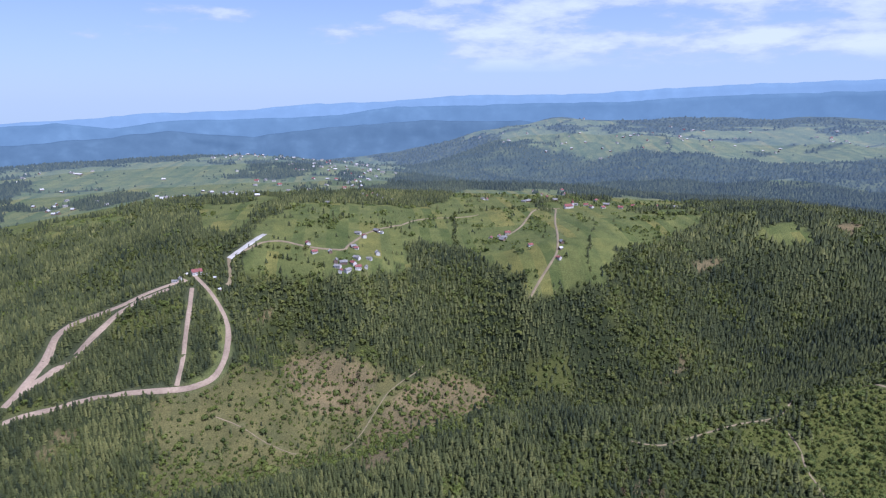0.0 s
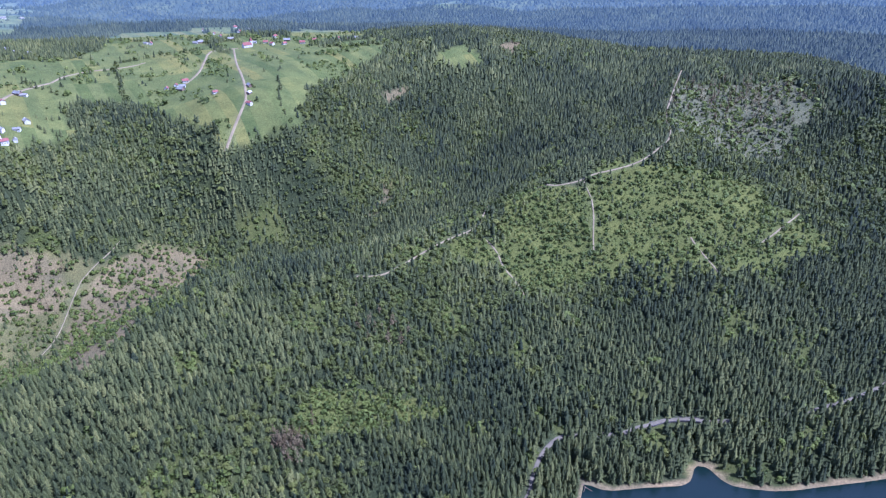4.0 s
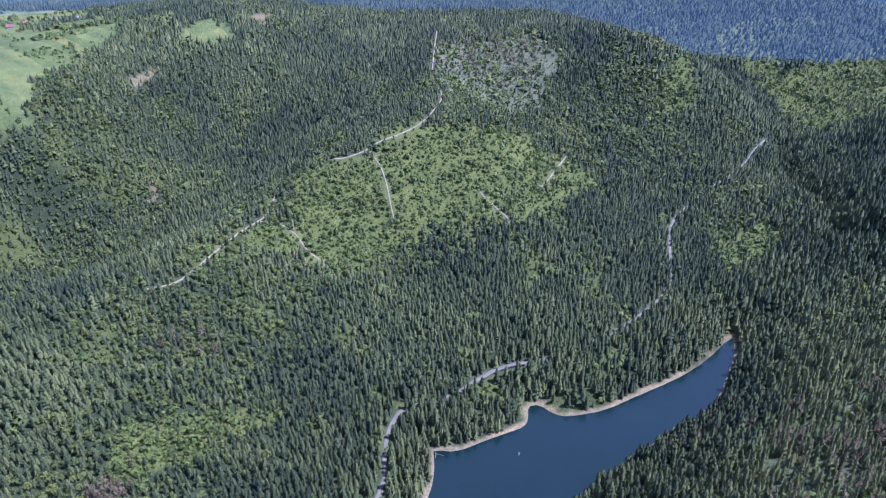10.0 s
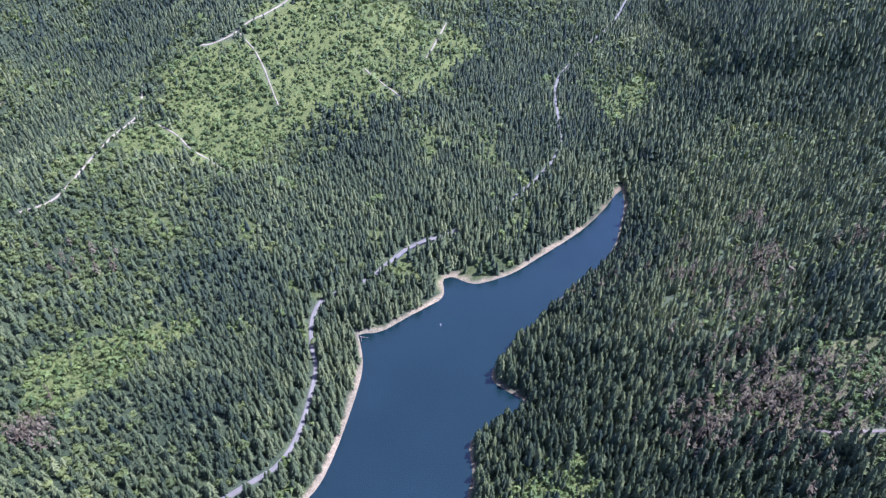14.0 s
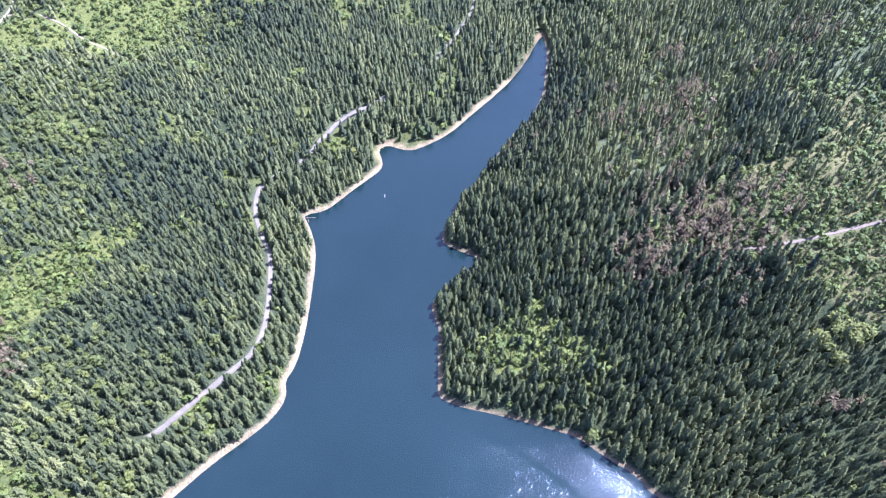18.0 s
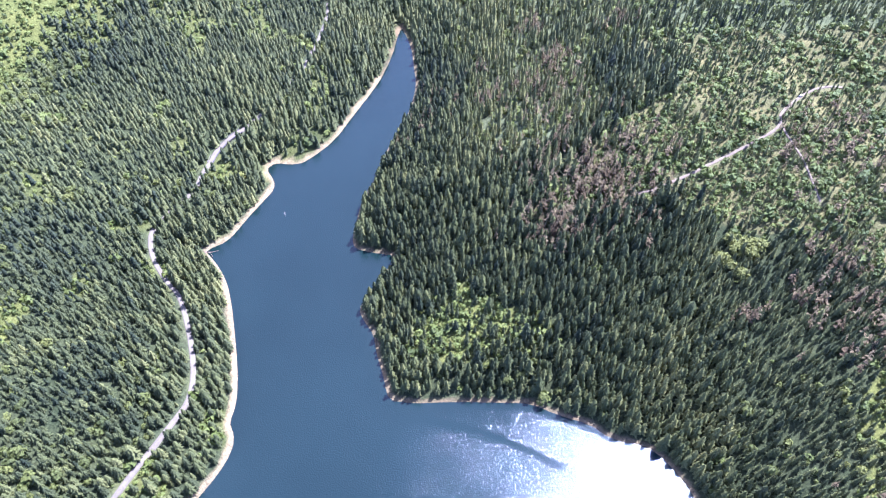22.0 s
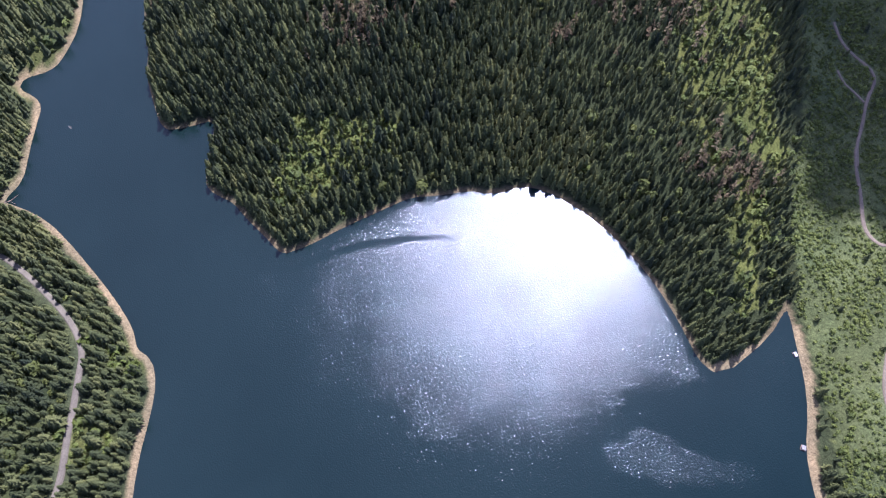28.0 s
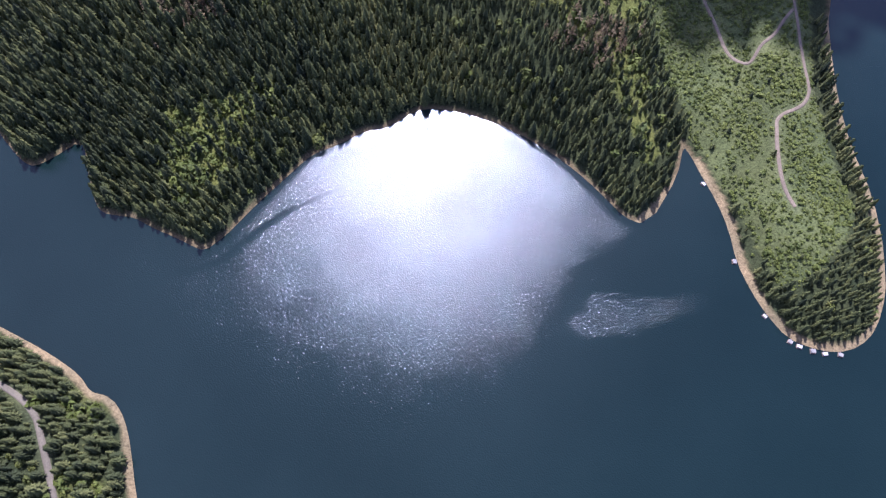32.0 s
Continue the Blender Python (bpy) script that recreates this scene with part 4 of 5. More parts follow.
def planted(name, shapes, spots, height, width, tone, mat, label, category):
    """Many trees in one mesh: each shape set at its share of the spots, turned and sized."""
    vs, ts, tn, base = [], [], [], 0
    pick = RNG.integers(0, len(shapes), len(spots))
    for k, (sv, st) in enumerate(shapes):
        here = np.where(pick == k)[0]
        if not len(here):
            continue
        a = RNG.uniform(0, 6.283, len(here))
        c, s = np.cos(a)[:, None], np.sin(a)[:, None]
        h, w = height[here][:, None], width[here][:, None]
        x, y = (sv[:, 0] * c - sv[:, 1] * s) * h * w, (sv[:, 0] * s + sv[:, 1] * c) * h * w
        lean = RNG.normal(0, 0.015, (len(here), 2))
        z = sv[None, :, 2] * h
        p = np.stack([x + spots[here, :1] + lean[:, :1] * z, y + spots[here, 1:2] + lean[:, 1:] * z, z + spots[here, 2:3]], -1)
        vs.append(p.reshape(-1, 3))
        ts.append((st[None] + (base + np.arange(len(here)) * len(sv))[:, None, None]).reshape(-1, 3))
        tn.append(np.repeat(tone[here], len(sv)))
        base += len(here) * len(sv)
    me = raw_mesh(name, np.concatenate(vs), np.concatenate(ts), np.concatenate(tn))
    me.materials.append(mat)
    return tagged(new(name, me), label, category, kind="stuff")


def lattice(inner, outer, gap, seed):
    """Uneven spots about gap metres apart between two distances from the middle of the lake."""
    r = np.random.default_rng(seed)
    n = int(outer / gap / 0.9) + 2
    i, j = np.meshgrid(np.arange(-n, n + 1), np.arange(-n, n + 1))
    x = 40 + (i.ravel() + 0.5 * (j.ravel() % 2) + r.uniform(-0.36, 0.36, i.size)) * gap
    y = -110 + (j.ravel() * 0.92 + r.uniform(-0.36, 0.36, i.size)) * gap
    d = np.hypot(x - 40, y + 110)
    az = np.degrees(np.arctan2(x - 40, y + 110))
    k = (d >= inner) & (d < outer) & ((az > -46) & (az < np.interp(d, [900, 1000, 1350, 1750, 2600, 3500], [176, 120, 105, 95, 75, 50])) | (d < 420))
    return x[k], y[k], r


def leafy(x, y):
    """How far broad-leaved trees mix into the spruce forest."""
    bare = np.exp(-(((x - 200) / 420) ** 2 + ((y - 830) / 260) ** 2)) + 0.95 * np.exp(-(((x - 420) / 260) ** 2 + ((y - 380) / 150) ** 2)) + 0.7 * np.exp(-(((x - 1150) / 300) ** 2 + ((y - 450) / 200) ** 2))
    return smooth(-0.3, 0.55, waves(x, y, 110.0, 77, 4) - 0.25 + 0.6 * bare) * (0.25 + 0.75 * smooth(40, 160, y))


LODS = ((0, 520, 5.3, 6, 5), (520, 760, 5.4, 4, 3), (760, 1000, 5.5, 3, 3), (1000, 1350, 5.6, 2, 3), (1350, 1750, 6.2, 1, 3), (1750, 2150, 10.0, 1, 3), (2150, 2650, 12.0, 1, 3), (2650, 3500, 18.0, 1, 3), (3500, 4250, 26.0, 1, 3))
near_spots = None
for level, (inner, outer, gap, tiers, spokes) in enumerate(LODS):
    x, y, r = lattice(inner, outer, gap, 60 + level)
    d = shore_distance(x, y)
    k = d > np.where(narrow_side(x, y) & ~((y < -262) & (x < 45)), 4.4, np.where(y < -262, 6.5, 5.4))
    x, y, d = x[k], y[k], d[k]
    meadow, scrub, felled = covers(x + r.normal(0, 7, len(x)), y + r.normal(0, 7, len(x)))
    if level > 4:
        scrub = 0.0 * scrub
    path = near_path(x, y)
    dense = 0.96 - 0.86 * scrub
    dense = np.where((scrub > 0.5) & (waves(x, y, 45.0, 70, 3) > 0.08), 0.5, dense)
    dense = np.where((scrub > 0.5) & inside(x, y, RIDGE_SCRUB), 0.45 * dense, dense)
    hill = (scrub > 0.5) & (inside(x, y, HILL_SCRUB) | inside(x, y, FAR_BANK))
    dense = np.where(hill, dense + 0.22, dense)
    dense = np.where((scrub > 0.5) & inside(x, y, POINT_SCRUB), dense + 0.34, dense)
    dense = np.where((scrub > 0.5) & inside(x, y, RIDGE_FELLED), 0.16, dense)
    dense = np.where(inside(x, y, SHADED_STAND), 0.98, dense)
    dense = np.where(area(x, y, DEAD_WOOD, 26, 19) > 0.5, 0.42, dense)
    thin_wood = area(x, y, THIN_WOOD, 30, 17) > 0.5
    dense = np.where(thin_wood & (scrub < 0.5), 0.62, dense)
    dense = np.where((scrub > 0.5) & inside(x, y, EDGE_SCRUB), dense + 0.3, dense)
    dense = np.where((scrub > 0.5) & inside(x, y, VALLEY_SCRUB), 0.5 * dense, dense)
    dense = np.where(felled > 0.5, 0.08, dense)
    dense = np.where(meadow > 0.5, 0.006, dense)
    dense = np.where(inside(x, y, POINT_MEADOW), 0.03, dense)
    hedge = (meadow > 0.5) & (np.abs(waves(x, y, 120.0, 71, 2)) < 0.02) & ~inside(x, y, POINT_MEADOW)
    dense = np.where(hedge, 0.22, dense)
    dense *= np.where((waves(x, y, 48.0, 72, 3) > 0.3) & (y > 90) & (level < 3), 0.34, 1.0)
    dense *= 1.0 - 0.1 * leafy(x, y)
    shut = np.minimum.reduce([off_line(x, y, [h[:2], h[2:]]) for h in HIDDEN_ROAD]) < 14
    k = (r.uniform(0, 1, len(x)) < dense) & (path > np.where(shut, -1.4, np.where((x < 520) & (y < 262), 2.3, 1.1)))
    x, y, d, meadow, scrub, hill = x[k], y[k], d[k], meadow[k], scrub[k], hill[k] | thin_wood[k]
    z = ground_height(x, y, d) - 0.3
    size = r.normal(1.0, 0.24, len(x)).clip(0.5, 1.6) * (1 + 0.22 * waves(x, y, 55.0, 73, 3))
    low_wood = 1.0 - 0.3 * smooth(40, 120, d) * smooth(60, 160, y)
    tall = 14.5 * low_wood * size * np.where(meadow > 0.5, 0.6, 1.0) * np.where(scrub > 0.5, 0.72, 1.0) * np.where(y < -268, 0.72, 1.0) * np.where(narrow_side(x, y), 1.08 + 0.08 * smooth(30, 10, d), smooth(-8, 10, d) ** 0.3)
    wide = r.uniform(0.85, 1.2, len(x)) * (1.0, 1.0, 1.0, 1.0, 1.1, 1.3, 1.5, 2.0, 2.6)[level] * np.where(meadow > 0.5, 1.4, 1.0) * np.where(hill, 0.75, 1.0) / low_wood ** 0.6
    # spruces of the thin wood toned lighter, partly for haze
    tone = (0.42 + 0.34 * waves(x, y, 140.0, 74, 3) + 0.2 * waves(x, y, 30.0, 81, 2) + r.normal(0, 0.16, len(x)) + 0.27 * hill - 0.22 * inside(x, y, SHADED_STAND)).clip(0, 1)
    shapes = [spruce_shape(tiers, spokes, 80 + level * 10 + v, 0.23, 0.5 if level == 0 else 0.7) for v in range(6)]
    spots = np.c_[x, y, z]
    if level == 0:
        bank = np.where((x > 130) & (x < 330) & (y > 100) & (d < 60), d, 999.0)
        single = np.argsort(bank)[:300]
        near_spots = np.c_[spots[single], tall[single], wide[single]]
        keep = np.ones(len(x), bool)
        keep[single] = False
        spots, tall, wide, tone = spots[keep], tall[keep], wide[keep], tone[keep]
    broad = (r.uniform(0, 1, len(spots)) < (0.55, 0.6, 0.6, 0.6, 0.6)[level] * leafy(spots[:, 0], spots[:, 1])) if level < 5 else np.zeros(len(spots), bool)
    if broad.any():
        crowns = [clump_shape((5, 3, 1, 1, 0)[level], 500 + level * 10 + v) for v in range(6)]
        planted("broadleaf_forest", crowns, spots[broad], 0.66 * tall[broad], (0.72, 0.76, 0.78, 0.8, 0.85)[level] * wide[broad], tone[broad], BROADLEAF, "green broad-leaved trees mixed into the hillside forest", "forest")
        spots, tall, wide, tone = spots[~broad], tall[~broad], wide[~broad], tone[~broad]
    # from 1750 m on, needles with the haze put in as emission
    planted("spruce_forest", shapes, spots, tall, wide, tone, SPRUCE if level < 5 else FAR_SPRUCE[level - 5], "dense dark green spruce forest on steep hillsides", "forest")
    # broad-leaved scrub, denser on the cleared land
    if level > 4:
        continue
    gap = (3.8, 4.6, 5.6, 7.4, 10.0)[level]
    x, y, r = lattice(inner, outer, gap, 160 + level)
    d = shore_distance(x, y)
    meadow, scrub, felled = covers(x + r.normal(0, 8, len(x)), y + r.normal(0, 8, len(x)))
    dense = 0.06 + 0.12 * leafy(x, y) + 0.66 * scrub + 0.06 * felled
    dense = np.where(inside(x, y, VALLEY_SCRUB), 0.6 * dense, dense)
    dense = np.where(meadow > 0.5, 0.008, dense)
    dense = np.where(inside(x, y, HILL_SCRUB), 0.95 * dense, dense)
    dense = np.where(scrub < 0.5, 0.3 * dense + 0.55 * smooth(0.18, 0.4, waves(x, y, 48.0, 72, 3)) * smooth(60, 160, y), dense)
    dense = np.where(inside(x, y, EDGE_SCRUB), 0.6 * dense, dense)
    dense = np.where(inside(x, y, THIN_WOOD) & (scrub < 0.5), 0.4, dense)
    point = inside(x, y, POINT_MEADOW)
    dense = np.where(point & (waves(x, y, 25.0, 75, 3) > -0.1), 0.5, dense)
    k = (d > 8) & (r.uniform(0, 1, len(x)) < dense) & (near_path(x, y) > (1.2, 1.8, 2.2, 2.6, 3.0)[level])
    x, y, d = x[k], y[k], d[k]
    tall = r.gamma(5.0, 0.75, len(x)).clip(1.2, 9.0) * np.where(inside(x, y, POINT_MEADOW), 0.5, 1.0) * (1.0, 0.95, 1.0, 1.2, 1.4)[level]
    tone = (0.5 + 0.25 * waves(x, y, 60.0, 76, 3) + r.normal(0, 0.2, len(x))).clip(0, 1)
    tone = np.where(inside(x, y, HILL_SCRUB), 0.55 * tone, tone)
    shapes = [clump_shape((2, 1, 1, 0, 0)[level], 200 + level * 10 + v) for v in range(6)]
    planted("scrub", shapes, np.c_[x, y, ground_height(x, y, d) - 0.2], tall, r.uniform(0.8, 1.3, len(x)), tone, SCRUB, "bright green broad-leaved scrub on cleared slopes", "scrub")

# low bushes on the grassy point
r = np.random.default_rng(700)
x, y = r.uniform(-110, 320, 36000), r.uniform(-620, -270, 36000)
k = inside(x, y, POINT_MEADOW) & (near_path(x, y) > 1.6) & (waves(x, y, 22.0, 78, 3) + r.normal(0, 0.25, len(x)) > -0.15)
x, y = x[k], y[k]
planted("low_bushes", [clump_shape(1, 720 + v) for v in range(6)], np.c_[x, y, ground_height(x, y) - 0.15], r.gamma(4.0, 0.36, len(x)).clip(0.6, 3.2), r.uniform(0.9, 1.4, len(x)), (0.5 + 0.3 * waves(x, y, 40.0, 79, 3) + r.normal(0, 0.18, len(x))).clip(0, 1), SCRUB, "low green bushes scattered over rough grass", "bushes")


# ---- distant mountains ----

def mountain_range(name, crest, radius, mat, label, seed):
    """A wooded range on the horizon, with spurs and gullies down its near side."""
    turn, height = np.array(crest, float).T
    a = np.linspace(turn[0], turn[-1], 900)
    top = np.interp(a, turn, height)
    rad = np.radians(a)
    top = top + 9 * waves(a * 40, a * 0 + seed, 60.0, seed, 4)
    rows = []
    for k, s in enumerate(np.linspace(0, 1, 14)):
        r = radius - 200 * (1 - s) + 70 * waves(a * 60, np.full_like(a, 400.0 * s), 260.0, seed + 3, 4) * np.sin(np.pi * s)
        z = 90 + (top - 90) * s ** 0.8 + 14 * waves(a * 60, np.full_like(a, 500.0 * s), 160.0, seed + 7, 4) * np.sin(np.pi * s)
        rows.append(np.c_[40 + r * np.sin(rad), -110 + r * np.cos(rad), z])
    rows.append(rows[-1] + np.c_[60 * np.sin(rad), 60 * np.cos(rad), np.full_like(a, -260)])
    n, v = len(a), np.concatenate(rows)
    i, j = np.meshgrid(np.arange(len(rows) - 1), np.arange(n - 1), indexing="ij")
    p = (i * n + j).ravel()
    tris = np.concatenate([np.stack([p, p + 1, p + n + 1], -1), np.stack([p, p + n + 1, p + n], -1)])
    me = raw_mesh(name, v, tris, None, True)
    me.materials.append(mat)
    return tagged(new(name, me), label, "mountains", kind="structure")


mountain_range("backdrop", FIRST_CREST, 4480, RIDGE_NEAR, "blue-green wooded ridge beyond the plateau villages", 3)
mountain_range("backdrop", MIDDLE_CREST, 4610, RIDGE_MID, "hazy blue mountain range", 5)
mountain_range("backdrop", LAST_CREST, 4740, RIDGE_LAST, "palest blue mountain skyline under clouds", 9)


# ---- houses ----
def turned(x, y, z, deg, scale=1.0):
    return Matrix.Translation((x, y, z)) @ Matrix.Rotation(radians(deg), 4, "Z") @ Matrix.Scale(scale, 4)


def house(name, w, d, h, rise, wall_mat, roof_mat, label, category="house", windows=3):
    """A gabled house: walls with gables, an overhanging roof, chimney, door and windows."""
    ob = tagged(new(name), label, category, "village houses")
    bm = bmesh.new()
    w2, d2 = w / 2, d / 2
    low = [bm.verts.new(p) for p in ((-w2, -d2, -3), (w2, -d2, -3), (w2, d2, -3), (-w2, d2, -3))]
    top = [bm.verts.new(p) for p in ((-w2, -d2, h), (w2, -d2, h), (w2, d2, h), (-w2, d2, h))]
    g = [bm.verts.new((-w2, 0, h + rise)), bm.verts.new((w2, 0, h + rise))]
    bm.faces.new((low[0], low[1], top[1], top[0]))
    bm.faces.new((low[2], low[3], top[3], top[2]))
    bm.faces.new((low[1], low[2], top[2], g[1], top[1]))
    bm.faces.new((low[3], low[0], top[0], g[0], top[3]))
    part("wall", bm, wall_mat, ob)
    bm = bmesh.new()
    e, t, slope = 0.7, 0.25, rise / d2
    lines = []
    for x in (-w2 - e, w2 + e):
        lines.append([bm.verts.new(p) for p in ((x, -d2 - e, h - e * slope + 0.05), (x, 0, h + rise + 0.05), (x, d2 + e, h - e * slope + 0.05), (x, d2 + e, h - e * slope + 0.05 + t), (x, 0, h + rise + 0.05 + t), (x, -d2 - e, h - e * slope + 0.05 + t))])
    a, b = lines
    for k in range(6):
        bm.faces.new((a[k], a[(k + 1) % 6], b[(k + 1) % 6], b[k]))
    bm.faces.new(a[::-1])
    bm.faces.new(b)
    roof = part("roof", bm, roof_mat, ob)
    part("chimney", box(w * 0.2, 0.6, h + rise * 0.4, w * 0.2 + 0.7, 1.3, h + rise + 1.0), WHITEWASH, roof)
    for k in range(windows):
        x = -w2 + (k + 0.7) * w / (windows + 0.4)
        if k == 1:
            part("door", box(x - 0.5, -d2 - 0.06, 0, x + 0.5, -d2 + 0.05, 2.1), TIMBER, ob)
        else:
            part("window", box(x - 0.6, -d2 - 0.05, 1.0, x + 0.6, -d2 + 0.05, 2.3), PANE, ob)
        part("window", box(x - 0.6, d2 - 0.05, 1.0, x + 0.6, d2 + 0.05, 2.3), PANE, ob)
    return ob


def level(x, y):
    return float(ground_height(np.array([float(x)]), np.array([float(y)]))[0])


KINDS = [house("house", 11, 8, 3.4, 3.0, WHITEWASH, TILES_RED, "whitewashed village house with a red tiled gable roof"),
         house("house", 13, 8, 3.2, 2.6, WHITEWASH, SHEET_GREY, "pale farmhouse with a grey sheet-metal gable roof"),
         house("house", 10, 7, 3.0, 2.8, TIMBER, SHEET_WHITE, "timber cottage with a bright pale metal roof"),
         house("barn", 15, 8, 3.6, 3.4, TIMBER, SHEET_GREY, "long weathered timber barn under a grey roof", "barn", 2),
         house("house", 12, 9, 5.6, 3.2, WHITEWASH, TILES_RED, "two-storey white house with a steep red roof")]
used = set()
rng = random.Random(5)


def settle(spots, kinds, grow=1.0):
    for x, y in spots:
        k = rng.choice(kinds)
        m = turned(x, y, level(x, y), rng.uniform(0, 360), grow * rng.uniform(0.75, 1.05))
        if k not in used:
            used.add(k)
            KINDS[k].matrix_basis = m
        else:
            copy_thing(KINDS[k], Matrix.Translation(m.translation) @ m.to_quaternion().to_matrix().to_4x4() @ Matrix.Scale(m.to_scale()[0], 4) @ Matrix.Diagonal((*(1 / v for v in KINDS[k].scale), 1)))


settle(VILLAGE_HOUSES, [0, 1, 2, 4, 3, 1])
settle(FARM_HOUSES, [1, 2, 3, 0])
settle(TOP_HOUSES, [0, 0, 1, 4, 3])
settle(LODGE_HOUSES[1:], [2, 1, 2], 0.8)
settle(LEFT_HOUSES, [0, 1, 2, 2], 1.1)
far_spots = []
while len(far_spots) < 210:
    if len(far_spots) % 3:
        x, y = rng.uniform(-1700, -150), rng.uniform(1500, 3600)
        good = inside(np.array([x]), np.array([y]), LEFT_PLATEAU)[0]
    else:
        x, y = rng.uniform(200, 2100), rng.uniform(2500, 4000)
        good = inside(np.array([x]), np.array([y]), FAR_PLATEAU_R)[0]
    if good and waves(np.array([x]), np.array([y]), 300.0, 90, 2)[0] > 0.02:
        far_spots.append((x, y))
settle(far_spots, [0, 1, 2, 1, 2], 1.15)


def church(x, y):
    ob = house("church", 20, 9, 6.0, 5.0, WHITEWASH, TILES_RED, "white village church with a red roof and steeple", "church", 5)
    part("tower", box(9.0, -2.5, -3, 14.0, 2.5, 13.0), WHITEWASH, ob)
    bm = bmesh.new()
    base = [bm.verts.new(p) for p in ((8.6, -2.9, 13), (14.4, -2.9, 13), (14.4, 2.9, 13), (8.6, 2.9, 13))]
    tip = bm.verts.new((11.5, 0, 22))
    for k in range(4):
        bm.faces.new((base[k], base[(k + 1) % 4], tip))
    bm.faces.new(base[::-1])
    part("steeple", bm, TILES_RED, ob)
    ob.matrix_basis = turned(x, y, level(x, y), 20)


church(*CHURCH)
lodge = house("lodge", 17, 10, 5.0, 4.0, WHITEWASH, TILES_RED, "large mountain lodge with a red roof above the ski runs", "hotel", 7)
lodge.matrix_basis = turned(*LODGE, level(*LODGE), 35)


# ---- along the shore ----
def float_hut(name, label, roof_mat, w=6.0, d=4.0):
    """A cabin on a floating deck, with a railing and a gangplank to the bank."""
    ob = tagged(new(name), label, "floating hut", "floating huts")
    part("deck", box(-w / 2 - 1, -d / 2 - 1, -0.1, w / 2 + 1, d / 2 + 1, 0.35), TIMBER, ob)
    part("cabin", box(-w / 2, -d / 2, 0.35, w / 2, d / 2 - 0.6, 2.7), WHITEWASH, ob)
    bm = box(-w / 2 - 0.5, -d / 2 - 0.4, 2.7, w / 2 + 0.5, d / 2 + 0.2, 2.85)
    for v in bm.verts:
        v.co.z += 0.12 * (v.co.y + d / 2)
    part("roof", bm, roof_mat, ob)
    part("window", box(-1.6, -d / 2 - 0.05, 1.2, -0.4, -d / 2 + 0.05, 2.2), PANE, ob)
    part("door", box(0.6, -d / 2 - 0.05, 0.35, 1.5, -d / 2 + 0.05, 2.35), TIMBER, ob)
    for x in (-w / 2 - 0.9, 0.0, w / 2 + 0.9):
        part("post", box(x - 0.05, d / 2 + 0.85, 0.35, x + 0.05, d / 2 + 0.95, 1.35), TIMBER, ob)
    part("rail", box(-w / 2 - 0.95, d / 2 + 0.84, 1.3, w / 2 + 0.95, d / 2 + 0.96, 1.4), TIMBER, ob)
    part("gangplank", box(-0.5, -d / 2 - 5.0, 0.2, 0.5, -d / 2 - 1, 0.32), TIMBER, ob)
    return ob


hut_a = float_hut("floating_hut", "small white floating fishing cabin moored at the shore", SHEET_WHITE)
hut_b = float_hut("floating_hut", "floating fishing cabin with a grey roof beside the sandy shore", SHEET_GREY, 5.0, 4.5)
for k, (x, y) in enumerate(HUTS):
    px, py = np.array([float(x)]), np.array([float(y)])
    e = 1.0
    gx = (shore_distance(px + e, py) - shore_distance(px - e, py))[0]
    gy = (shore_distance(px, py + e) - shore_distance(px, py - e))[0]
    n = math.hypot(gx, gy) + 1e-6
    gx, gy, here = gx / n, gy / n, shore_distance(px, py)[0]
    x, y = x - gx * (here + 2.6), y - gy * (here + 2.6)
    m = turned(x, y, 0, math.degrees(math.atan2(gx, -gy)) + rng.uniform(-24, 24), rng.uniform(0.45, 0.62))
    if k < 2:
        (hut_a, hut_b)[k].matrix_basis = m
    else:
        base = (hut_a, hut_b)[k % 2]
        copy_thing(base, m @ Matrix.Diagonal((*(1 / v for v in base.scale), 1)))


def boat(x, y, deg):
    ob = tagged(new("rowing_boat"), "small pale rowing boat drifting on the lake", "boat")
    bm = bmesh.new()
    rows = []
    for s in np.linspace(-1, 1, 9):
        half, rise = 0.85 * (1 - s ** 4 * 0.9), 0.5 + 0.2 * s * s
        rows.append([bm.verts.new(p) for p in ((3 * s, -half, rise), (3 * s, -half * 0.6, -0.1), (3 * s, half * 0.6, -0.1), (3 * s, half, rise))])
    for a, b in zip(rows, rows[1:]):
        for k in range(3):
            bm.faces.new((a[k], b[k], b[k + 1], a[k + 1]))
    bmesh.ops.solidify(bm, geom=bm.faces[:], thickness=0.06)
    part("hull", bm, WHITEWASH, ob)
    for x0 in (-1.2, 0.9):
        part("bench", box(x0, -0.75, 0.25, x0 + 0.3, 0.75, 0.32), TIMBER, ob)
    ob.matrix_basis = turned(x, y, 0.02, deg, 0.75)


boat(BOAT[0], BOAT[1], 25)


